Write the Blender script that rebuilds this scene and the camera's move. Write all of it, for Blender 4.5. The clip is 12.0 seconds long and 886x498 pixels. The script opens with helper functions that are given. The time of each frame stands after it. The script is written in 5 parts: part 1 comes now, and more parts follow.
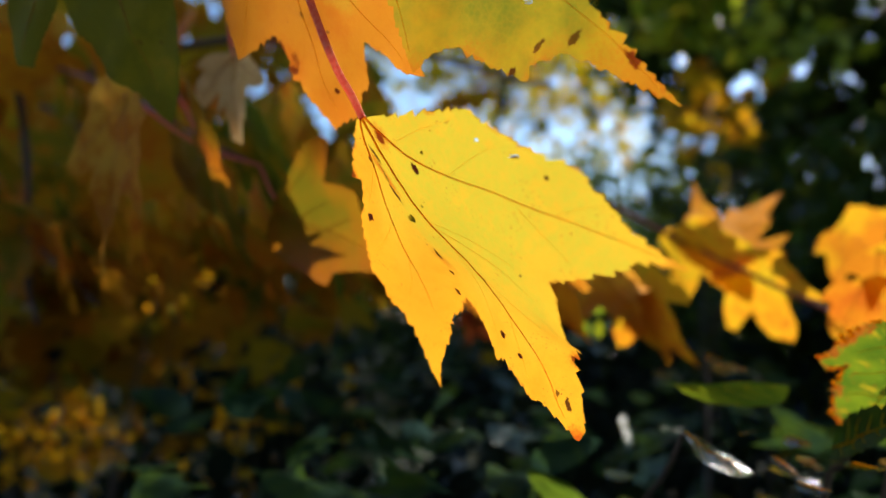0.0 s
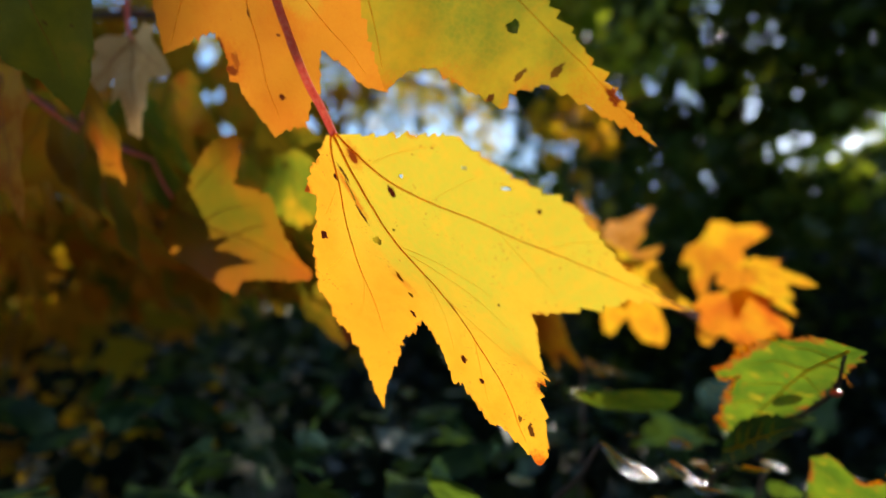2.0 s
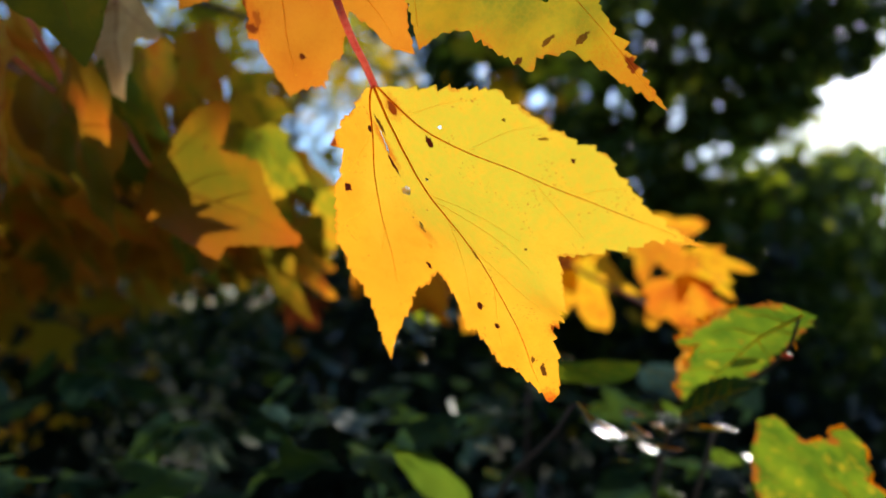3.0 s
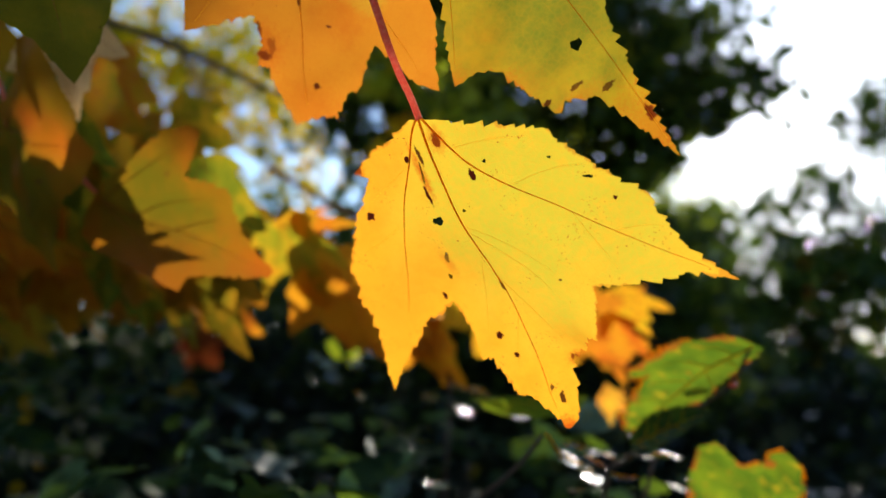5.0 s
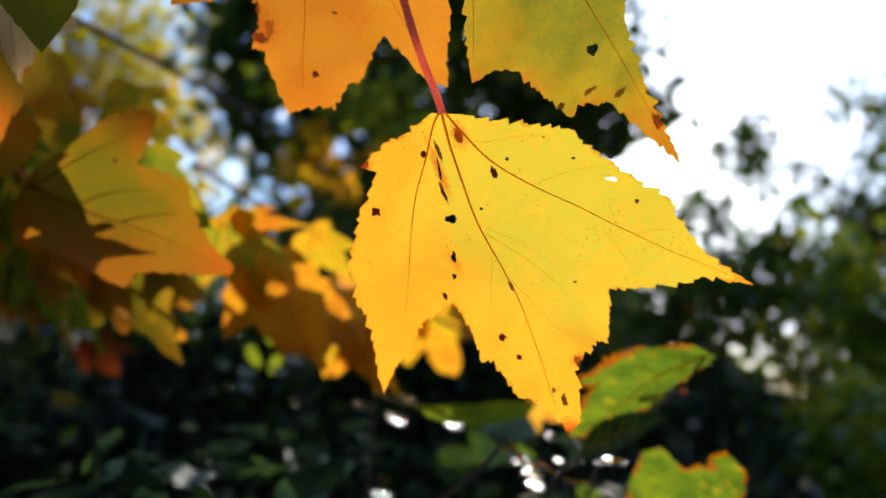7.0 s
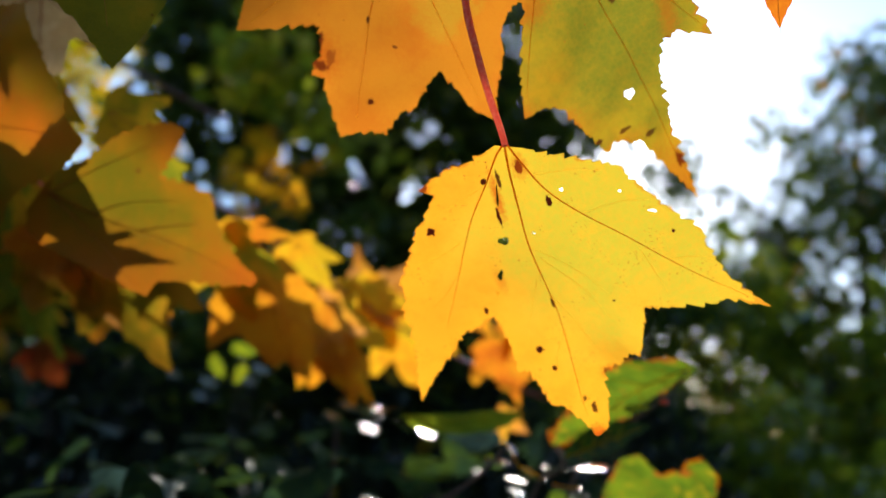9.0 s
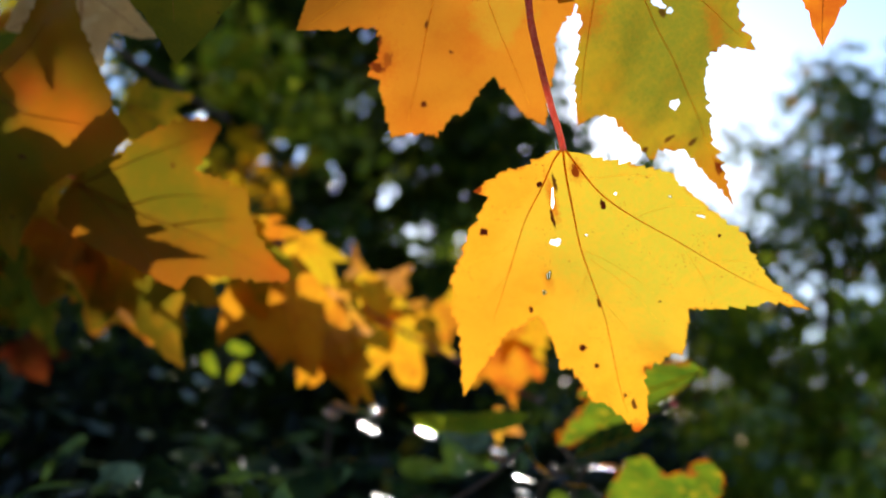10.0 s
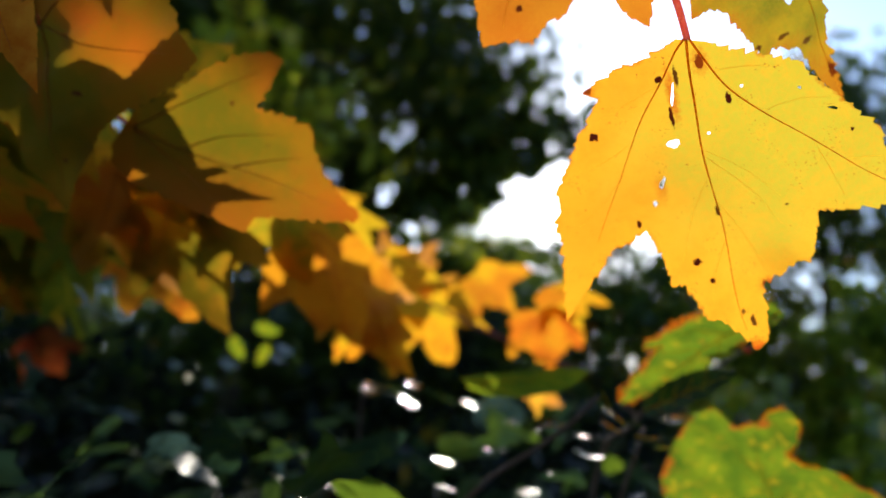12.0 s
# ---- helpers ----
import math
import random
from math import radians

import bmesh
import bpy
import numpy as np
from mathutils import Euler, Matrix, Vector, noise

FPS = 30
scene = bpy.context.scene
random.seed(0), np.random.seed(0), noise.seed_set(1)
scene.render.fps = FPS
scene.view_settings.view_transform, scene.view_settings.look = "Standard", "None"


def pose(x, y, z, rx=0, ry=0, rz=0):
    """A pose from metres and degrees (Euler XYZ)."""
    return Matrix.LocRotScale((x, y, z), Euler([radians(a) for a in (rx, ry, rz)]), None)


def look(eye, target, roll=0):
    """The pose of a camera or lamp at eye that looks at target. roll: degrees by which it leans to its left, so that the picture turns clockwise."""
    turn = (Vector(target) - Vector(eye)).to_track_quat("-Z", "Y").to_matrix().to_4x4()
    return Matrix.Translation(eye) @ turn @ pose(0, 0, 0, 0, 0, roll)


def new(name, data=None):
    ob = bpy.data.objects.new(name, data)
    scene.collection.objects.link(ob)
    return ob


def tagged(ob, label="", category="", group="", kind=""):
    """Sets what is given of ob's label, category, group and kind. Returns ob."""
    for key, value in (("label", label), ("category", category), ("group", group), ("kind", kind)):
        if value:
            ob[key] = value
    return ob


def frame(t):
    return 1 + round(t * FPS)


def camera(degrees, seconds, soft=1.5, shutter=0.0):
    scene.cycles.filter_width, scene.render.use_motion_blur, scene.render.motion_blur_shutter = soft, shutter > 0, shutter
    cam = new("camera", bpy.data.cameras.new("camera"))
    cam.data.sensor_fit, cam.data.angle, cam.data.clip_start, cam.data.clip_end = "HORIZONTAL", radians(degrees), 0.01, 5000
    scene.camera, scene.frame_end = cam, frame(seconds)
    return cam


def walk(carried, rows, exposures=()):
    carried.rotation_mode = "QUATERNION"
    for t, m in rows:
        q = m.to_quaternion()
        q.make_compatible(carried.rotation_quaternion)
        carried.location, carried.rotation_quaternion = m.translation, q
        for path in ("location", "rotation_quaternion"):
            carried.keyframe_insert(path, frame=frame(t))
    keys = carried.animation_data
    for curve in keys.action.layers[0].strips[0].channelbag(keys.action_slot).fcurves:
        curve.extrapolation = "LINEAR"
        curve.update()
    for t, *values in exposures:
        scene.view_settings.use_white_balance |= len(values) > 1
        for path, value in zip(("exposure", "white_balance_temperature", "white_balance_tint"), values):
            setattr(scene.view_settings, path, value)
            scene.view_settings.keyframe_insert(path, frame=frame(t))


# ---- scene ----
# ---- camera: carried by hand round a hanging leaf ----
cam = camera(66.03, 12.0, soft=1.5)
cam.data.dof.use_dof = True
cam.data.dof.focus_distance = 0.163
cam.data.dof.aperture_fstop = 7.8
ROWS = [
    (0.0, -0.0084, -0.0002, 1.4059, -1.89, 5.70, -3.14),
    (0.5, -0.0140, -0.0007, 1.4062, -3.70, 5.59, -2.49),
    (1.0, -0.0201, 0.0069, 1.4042, -7.25, 5.55, -3.53),
    (1.5, -0.0261, 0.0082, 1.4079, -10.50, 5.78, -3.75),
    (2.0, -0.0323, 0.0056, 1.4116, -13.52, 5.92, -3.55),
    (2.5, -0.0446, 0.0038, 1.4057, -16.76, 5.99, -3.23),
    (3.0, -0.0560, 0.0022, 1.3973, -19.62, 6.23, -4.36),
    (3.2, -0.0569, 0.0044, 1.4006, -20.41, 6.33, -3.92),
    (4.8, -0.0874, 0.0130, 1.3893, -28.68, 10.41, -3.92),
    (5.0, -0.0901, 0.0137, 1.3915, -29.46, 10.36, -3.96),
    (5.5, -0.0976, 0.0189, 1.3863, -31.93, 10.86, -3.95),
    (6.0, -0.1003, 0.0193, 1.3884, -34.02, 11.25, -3.37),
    (6.5, -0.1046, 0.0252, 1.3860, -36.31, 12.16, -3.95),
    (6.7, -0.1065, 0.0290, 1.3877, -37.10, 12.05, -4.05),
    (8.3, -0.1304, 0.0419, 1.3826, -41.88, 12.79, -4.55),
    (8.5, -0.1327, 0.0447, 1.3821, -42.60, 13.15, -4.52),
    (9.0, -0.1437, 0.0410, 1.3834, -43.83, 13.33, -4.43),
    (9.5, -0.1544, 0.0454, 1.3789, -45.37, 13.63, -4.99),
    (10.0, -0.1632, 0.0528, 1.3785, -46.37, 13.95, -5.17),
    (10.5, -0.1553, 0.0659, 1.3734, -47.06, 14.11, -4.67),
    (11.0, -0.1638, 0.0734, 1.3685, -47.17, 14.32, -4.68),
    (11.5, -0.1726, 0.0779, 1.3653, -46.81, 13.91, -3.91),
    (12.0, -0.1698, 0.0863, 1.3557, -46.38, 14.05, -3.42),
]
walk(cam, [(t, pose(x, y, z, 90 + pitch, roll, yaw)) for t, x, y, z, yaw, pitch, roll in ROWS])

from mathutils import geometry

# ---- world and sun: low autumn sun behind the leaves ----
SUN_AZ, SUN_EL = 54.5, 19.2          # degrees clockwise from +y, and above the horizon
TO_SUN = Vector((math.sin(radians(SUN_AZ)) * math.cos(radians(SUN_EL)),
                 math.cos(radians(SUN_AZ)) * math.cos(radians(SUN_EL)), math.sin(radians(SUN_EL))))
world = bpy.data.worlds.new("autumn_sky")
scene.world = world
world.use_nodes = True
wn = world.node_tree
wn.nodes.clear()
sky = wn.nodes.new("ShaderNodeTexSky")
sky.sky_type = "NISHITA"
sky.sun_disc = False
sky.sun_elevation, sky.sun_rotation = radians(SUN_EL), radians(SUN_AZ)
sky.air_density, sky.dust_density, sky.ozone_density = 1.0, 0.5, 3.4
wback = wn.nodes.new("ShaderNodeBackground")
wback.inputs["Strength"].default_value = 0.25
wout = wn.nodes.new("ShaderNodeOutputWorld")
wn.links.new(sky.outputs[0], wback.inputs["Color"])
wn.links.new(wback.outputs[0], wout.inputs["Surface"])
sun = new("sun", bpy.data.lights.new("sun", "SUN"))
sun.data.energy, sun.data.angle, sun.data.color = 5.0, radians(0.55), (1.0, 0.93, 0.80)
sun.matrix_world = look(TO_SUN * 50, (0, 0, 0))
scene.view_settings.exposure = 0.51


# ---- materials ----
class Nodes:
    """Short ways to write a node material."""

    def __init__(self, name):
        self.mat = bpy.data.materials.new(name)
        self.mat.use_nodes = True
        self.t = self.mat.node_tree
        self.t.nodes.clear()
        self.out = self.t.nodes.new("ShaderNodeOutputMaterial")

    def node(self, kind, **inputs):
        n = self.t.nodes.new(kind)
        for key, v in inputs.items():
            self.put(n.inputs[key.replace("_", " ")], v)
        return n

    def put(self, socket, v):
        if isinstance(v, bpy.types.NodeSocket):
            self.t.links.new(v, socket)
        else:
            socket.default_value = v

    def math(self, op, a, b=0.0, c=0.0):
        n = self.t.nodes.new("ShaderNodeMath")
        n.operation = op
        for i, v in enumerate((a, b, c)):
            self.put(n.inputs[i], v)
        return n.outputs[0]

    def mix(self, fac, a, b):
        n = self.t.nodes.new("ShaderNodeMix")
        n.data_type = "RGBA"
        self.put(n.inputs[0], fac)
        self.put(n.inputs[6], a if not isinstance(a, tuple) else (*a, 1))
        self.put(n.inputs[7], b if not isinstance(b, tuple) else (*b, 1))
        return n.outputs[2]

    def step(self, v, lo, hi):
        n = self.t.nodes.new("ShaderNodeMapRange")
        n.interpolation_type = "SMOOTHSTEP"
        for i, x in enumerate((v, lo, hi, 0.0, 1.0)):
            self.put(n.inputs[i], x)
        return n.outputs[0]

    def noise(self, vec, scale, detail=3.0, rough=0.55):
        n = self.node("ShaderNodeTexNoise", Scale=scale, Detail=detail, Roughness=rough)
        if vec is not None:
            self.put(n.inputs["Vector"], vec)
        return n.outputs[0]

    def ramp(self, fac, stops):
        n = self.t.nodes.new("ShaderNodeValToRGB")
        e = n.color_ramp.elements
        while len(e) < len(stops):
            e.new(0.5)
        for el, (p, c) in zip(e, stops):
            el.position, el.color = p, (*c, 1)
        self.put(n.inputs[0], fac)
        return n.outputs[0]

    def bump(self, height, strength=0.3, distance=0.001):
        return self.node("ShaderNodeBump", Height=height, Strength=strength, Distance=distance).outputs[0]

    def solid(self, color, rough, normal=None, spec=0.5):
        n = self.node("ShaderNodeBsdfPrincipled", Roughness=rough)
        self.put(n.inputs["Specular IOR Level"], spec)
        self.put(n.inputs["Base Color"], color if not isinstance(color, tuple) else (*color, 1))
        if normal is not None:
            self.put(n.inputs["Normal"], normal)
        return n.outputs[0]

    def leafy(self, color, through_color, amount, rough, normal=None, spec=0.4):
        """A thin leaf: a skin that reflects and a body that lets light through."""
        skin = self.solid(color, rough, normal, spec)
        body = self.node("ShaderNodeBsdfTranslucent")
        self.put(body.inputs["Color"], through_color if not isinstance(through_color, tuple) else (*through_color, 1))
        m = self.t.nodes.new("ShaderNodeMixShader")
        self.put(m.inputs[0], amount)
        self.t.links.new(skin, m.inputs[1])
        self.t.links.new(body.outputs[0], m.inputs[2])
        self.t.links.new(m.outputs[0], self.out.inputs[0])
        return self.mat

    def done(self, shader):
        self.t.links.new(shader, self.out.inputs[0])
        return self.mat


def spot_mask(m, sep, u, v, ru, rv, vec, soft=0.2):
    """1 inside a small uneven blotch at (u, v) millimetres on a leaf, 0 outside."""
    du = m.math("MULTIPLY", m.math("SUBTRACT", sep.outputs[0], u / 100), 100 / ru)
    dv = m.math("MULTIPLY", m.math("SUBTRACT", sep.outputs[1], v / 100), 100 / rv)
    d = m.math("SQRT", m.math("ADD", m.math("MULTIPLY", du, du), m.math("MULTIPLY", dv, dv)))
    d = m.math("ADD", d, m.math("MULTIPLY", m.math("SUBTRACT", m.noise(vec, 95.0, 3.0, 0.7), 0.5), 2.2))
    return m.math("SUBTRACT", 1.0, m.step(d, 1.0 - soft, 1.0 + soft))


def leaf_coords(m):
    uv = m.t.nodes.new("ShaderNodeUVMap")
    uv.uv_map = "leaf"
    sep = m.t.nodes.new("ShaderNodeSeparateXYZ")
    m.t.links.new(uv.outputs[0], sep.inputs[0])
    return uv.outputs[0], sep


def dried_rim(m, vec, reach, ragged=0.9):
    """1 on the dried rim of a leaf, up to about reach mm wide and broken along its length."""
    at = m.t.nodes.new("ShaderNodeAttribute")
    at.attribute_name = "rim"
    wide = m.math("MULTIPLY", m.step(m.noise(vec, 7.0, 4.0, 0.7), 0.44, 0.66), reach)
    wide = m.math("ADD", wide, m.math("MULTIPLY", m.math("SUBTRACT", m.noise(vec, 60.0, 3.0, 0.7), 0.5), ragged))
    return m.math("SUBTRACT", 1.0, m.step(at.outputs["Fac"], m.math("SUBTRACT", wide, 0.25), m.math("ADD", wide, 0.25)))


def leaf_relief(m, vec):
    """Fine net of veinlets."""
    vor = m.t.nodes.new("ShaderNodeTexVoronoi")
    vor.feature = "DISTANCE_TO_EDGE"
    vor.inputs["Scale"].default_value = 75.0
    m.put(vor.inputs["Vector"], vec)
    net = m.math("SUBTRACT", 1.0, m.step(vor.outputs["Distance"], 0.0, 0.10))
    return net


def maple_material(name, green, yellow, orange, blotch, amount=0.62, green_at=(18, 26, 30), spots=(), brown=(), orange_left=0.35, speck=0.665, split=(-0.05, -0.45)):
    """Autumn maple leaf: green remains near green_at (u, v, reach in mm), orange towards the rim and over one half, brown wounds."""
    m = Nodes(name)
    vec, sep = leaf_coords(m)
    big = m.noise(vec, 4.0, 4.0)
    fine = m.noise(vec, 45.0, 5.0, 0.7)
    gu, gv, reach = green_at
    du = m.math("SUBTRACT", sep.outputs[0], gu / 100)
    dv = m.math("SUBTRACT", sep.outputs[1], gv / 100)
    d = m.math("SQRT", m.math("ADD", m.math("MULTIPLY", du, du), m.math("MULTIPLY", dv, dv)))
    d = m.math("ADD", d, m.math("MULTIPLY", m.math("SUBTRACT", m.noise(vec, 6.5, 4.0, 0.6), 0.5), 0.62))
    gfac = m.math("SUBTRACT", 1.0, m.step(d, reach * 0.003, reach * 0.014))
    side = m.step(m.math("ADD", sep.outputs[0], m.math("MULTIPLY", m.math("SUBTRACT", big, 0.5), (split[0] - split[1]) * 1.25)), split[0], split[1])
    ofac = m.math("MULTIPLY", side, orange_left)
    mottled = m.math("ADD", ofac, m.math("ADD", m.math("MULTIPLY", m.step(big, 0.46, 0.70), 0.45), m.math("MULTIPLY", m.step(m.noise(vec, 9.0, 4.0, 0.65), 0.46, 0.68), 0.42)))
    col = m.mix(mottled, yellow, orange)
    col = m.mix(gfac, col, green)
    col = m.mix(m.math("MULTIPLY", m.step(m.noise(vec, 11.0, 5.0, 0.7), 0.50, 0.66), m.math("ADD", 0.10, m.math("MULTIPLY", gfac, 0.15))), col, yellow)
    net = leaf_relief(m, vec)
    col = m.mix(m.math("MULTIPLY", net, 0.08), col, orange)
    ladder = m.t.nodes.new("ShaderNodeTexVoronoi")
    ladder.feature = "DISTANCE_TO_EDGE"
    ladder.inputs["Scale"].default_value = 24.0
    m.put(ladder.inputs["Vector"], vec)
    col = m.mix(m.math("MULTIPLY", m.math("SUBTRACT", 1.0, m.step(ladder.outputs["Distance"], 0.0, 0.05)), 0.10), col, orange)
    cells = m.node("ShaderNodeTexVoronoi", Scale=75.0)
    m.put(cells.inputs["Vector"], vec)
    col = m.mix(m.math("MULTIPLY", m.step(cells.outputs["Distance"], 0.1, 0.9), 0.12), col, yellow)
    col = m.mix(m.math("MULTIPLY", m.step(m.noise(vec, 14.0, 4.0, 0.7), 0.52, 0.78), 0.22), col, orange)
    col = m.mix(m.math("MULTIPLY", m.step(fine, 0.35, 0.75), 0.10), col, orange)
    specks = m.math("MULTIPLY", m.step(m.noise(vec, 130.0, 3.0, 0.6), speck - 0.03, speck), m.step(m.noise(vec, 12.0, 3.0), 0.52, 0.62))
    col = m.mix(m.math("MULTIPLY", specks, 0.85), col, (0.36, 0.09, 0.008))
    col = m.mix(m.math("MULTIPLY", dried_rim(m, vec, 0.8, 0.7), 0.5), col, (0.46, 0.12, 0.010))
    mask = m.math("MULTIPLY", m.math("MULTIPLY", specks, m.step(m.noise(vec, 130.0, 3.0, 0.6), speck + 0.03, speck + 0.06)), 0.8)
    for u, v, ru, rv, k in spots:
        mask = m.math("MAXIMUM", mask, m.math("MULTIPLY", spot_mask(m, sep, u, v, ru, rv, vec), k))
    mask = m.math("MINIMUM", m.math("MULTIPLY", mask, 1.25), 1.0)
    col = m.mix(mask, col, blotch)
    for u, v, ru, rv, k in brown:
        col = m.mix(m.math("MULTIPLY", spot_mask(m, sep, u, v, ru, rv, vec, 0.8), k), col, (0.50, 0.085, 0.006))
    height = m.math("ADD", m.math("MULTIPLY", net, -0.5), fine)
    amt = m.math("SUBTRACT", amount, m.math("MULTIPLY", mask, amount * 0.6))
    return m.leafy(col, col, amt, 0.46, m.bump(height, 0.35, 0.0004), 0.18)


MAPLE_SPOTS = ((6.3, 17.6, 0.6, 1.4, 0.97), (-27.7, 18.2, 1.1, 1.0, 0.95), (-9.5, 60.7, 1.1, 0.9, 0.95), (-6.7, 66.8, 0.8, 0.7, 0.9),
               (33.8, 35.1, 0.5, 0.5, 0.9), (1.4, 6.8, 1.0, 1.6, 0.85), (-4.6, 8.5, 0.5, 2.2, 0.7), (-8.7, 8.3, 0.9, 0.8, 0.85), (-7.6, 18.5, 0.5, 2.6, 0.8),
               (-26.6, 6.3, 1.6, 0.9, 0.8), (-22.0, 47.0, 0.6, 1.1, 0.8), (-1.5, 47.0, 0.5, 1.6, 0.7), (1.2, 80.5, 0.7, 1.3, 0.7), (-0.8, 77.5, 0.6, 0.6, 0.6),
               (7.0, 72.3, 1.0, 1.0, 0.7), (15, 49, 0.5, 0.3, 0.6), (20, 8.5, 0.3, 1.0, 0.6))
M_SUBJECT = maple_material("yellow_leaf", (0.47, 0.405, 0.030), (0.84, 0.385, 0.020), (0.81, 0.275, 0.012), (0.085, 0.010, 0.004), 0.66,
                           (22, 26, 44), MAPLE_SPOTS, ((0.5, 88.0, 2.2, 2.4, 0.95), (-27.2, 6, 2.2, 2, 0.9), (8, 72.5, 2.2, 1.6, 0.8), (-6.4, 13, 1.0, 5.5, 0.8), (-14, 37.5, 1.3, 3.6, 0.4), (1.6, 6.8, 1.6, 2.6, 0.7)), 0.36, 0.65, (0.02, -0.12))
M_ORANGE = maple_material("orange_leaf", (0.52, 0.27, 0.020), (0.56, 0.205, 0.014), (0.49, 0.132, 0.010), (0.09, 0.02, 0.008), 0.60,
                          (20, 20, 8), ((-13, 43, 1.6, 3.0, 0.9), (-10.5, 46, 2.2, 1.5, 0.85), (-12, 40, 1.0, 3.4, 0.7), (-8, 43, 1.3, 2.4, 0.4), (6, 52, 0.9, 0.9, 0.8), (0, 30, 0.6, 0.9, 0.7), (9, 35, 0.7, 0.5, 0.7)), ((-11, 44, 5, 6, 0.6), (4, 58, 8, 7, 0.35), (12, 30, 6, 8, 0.3)), 0.3, 0.68)
M_GREEN = maple_material("green_yellow_leaf", (0.16, 0.172, 0.014), (0.43, 0.30, 0.014), (0.52, 0.21, 0.010), (0.10, 0.02, 0.006), 0.6,
                         (2, 40, 30), ((0.5, 80, 1.2, 2.0, 0.85), (-18, 62, 1.0, 0.8, 0.7), (3, 30, 0.8, 1.4, 0.6), (-10, 63, 2.0, 0.6, 0.6), (-4, 68, 1.6, 0.8, 0.6), (11, 47, 0.6, 0.9, 0.5)), ((0, 84, 9, 9, 0.5), (-12, 66, 6, 2, 0.3), (12, 46, 2, 4, 0.25), (-22, 55, 6, 4, 0.2), (-18, 20, 5, 4, 0.5), (-10, 14, 3, 4, 0.6), (6, 22, 3, 3, 0.6), (14, 40, 2, 6, 0.4), (-34, 44, 4, 4, 0.5), (-26, 51, 5, 2, 0.5), (-14, 67, 3, 2, 0.6)), 0.6, 0.68)


def plain_leaf(name, a, b, c, amount, rough, spec=0.4, seed_shift=0.0):
    """A leaf of three mottled colours that differs from leaf to leaf."""
    m = Nodes(name)
    vec, sep = leaf_coords(m)
    info = m.t.nodes.new("ShaderNodeObjectInfo")
    shift = m.t.nodes.new("ShaderNodeVectorMath")
    shift.operation = "ADD"
    m.t.links.new(vec, shift.inputs[0])
    comb = m.node("ShaderNodeCombineXYZ", X=m.math("MULTIPLY", info.outputs["Random"], 37.0), Y=m.math("MULTIPLY", info.outputs["Random"], 11.0), Z=seed_shift)
    m.t.links.new(comb.outputs[0], shift.inputs[1])
    big = m.noise(shift.outputs[0], 3.2, 3.0)
    fac = m.math("ADD", m.math("ADD", m.math("MULTIPLY", m.math("SUBTRACT", big, 0.5), 2.2), m.math("MULTIPLY", m.math("SUBTRACT", m.noise(shift.outputs[0], 9.0, 4.0, 0.65), 0.5), 1.2)), m.math("ADD", 0.25, m.math("MULTIPLY", info.outputs["Random"], 0.5)))
    col = m.ramp(fac, ((0.15, a), (0.5, b), (0.85, c)))
    fine = m.noise(shift.outputs[0], 40.0, 4.0, 0.7)
    net = leaf_relief(m, vec)
    col = m.mix(m.math("MULTIPLY", m.step(m.noise(shift.outputs[0], 30.0, 2.0), 0.68, 0.74), 0.7), col, (0.10, 0.03, 0.01))
    col = m.mix(m.math("MULTIPLY", net, 0.12), col, c)
    height = m.math("ADD", m.math("MULTIPLY", net, -0.5), fine)
    return m.leafy(col, col, amount, rough, m.bump(height, 0.35, 0.0004), spec)


M_MAPLE_MIX = plain_leaf("turning_maple_leaf", (0.26, 0.25, 0.012), (0.56, 0.29, 0.012), (0.60, 0.19, 0.010), 0.66, 0.5, 0.2)
# orange-brown over x < 0 is autumn colour plus shade painted on the folded half
M_LL = maple_material("green_gold_leaf", (0.115, 0.108, 0.006), (0.26, 0.128, 0.006), (0.31, 0.090, 0.006), (0.12, 0.03, 0.008), 0.62,
                      (8, 32, 28), ((22, 34, 0.9, 0.8, 0.9), (12, 52, 0.5, 0.4, 0.7)), ((0, 92, 7, 16, 0.55), (36, 44, 10, 8, 0.35), (-14, 40, 12, 26, 0.35)), 0.85)
M_CORNER = maple_material("green_orange_leaf", (0.125, 0.112, 0.007), (0.26, 0.138, 0.007), (0.31, 0.098, 0.007), (0.09, 0.02, 0.006), 0.66,
                          (-2, 24, 34), ((13, 22, 2.4, 0.9, 0.95), (4, 46, 1.0, 0.8, 0.8)), ((40, 6, 22, 8, 0.5), (20, -4, 10, 6, 0.6), (-4, 20, 3, 12, 0.35)), 0.2)
M_MAPLE_GREEN = plain_leaf("late_green_maple_leaf", (0.10, 0.14, 0.010), (0.20, 0.20, 0.010), (0.56, 0.30, 0.012), 0.64, 0.5, 0.25)
M_AMBER = plain_leaf("amber_maple_leaf", (0.26, 0.21, 0.010), (0.52, 0.24, 0.010), (0.52, 0.15, 0.008), 0.62, 0.55, 0.15)
M_OLIVE_GOLD = plain_leaf("olive_gold_maple_leaf", (0.135, 0.125, 0.008), (0.20, 0.145, 0.008), (0.34, 0.17, 0.010), 0.62, 0.55, 0.15)
M_OLIVE = plain_leaf("olive_maple_leaf", (0.15, 0.145, 0.010), (0.21, 0.18, 0.010), (0.32, 0.21, 0.012), 0.62, 0.55, 0.15)
M_MAPLE_GOLD = plain_leaf("golden_maple_leaf", (0.60, 0.39, 0.014), (0.76, 0.38, 0.014), (0.62, 0.21, 0.012), 0.62, 0.5, 0.2)
M_MAPLE_RED = plain_leaf("rust_orange_maple_leaf", (0.72, 0.32, 0.015), (0.66, 0.20, 0.012), (0.52, 0.10, 0.010), 0.6, 0.5, 0.15)
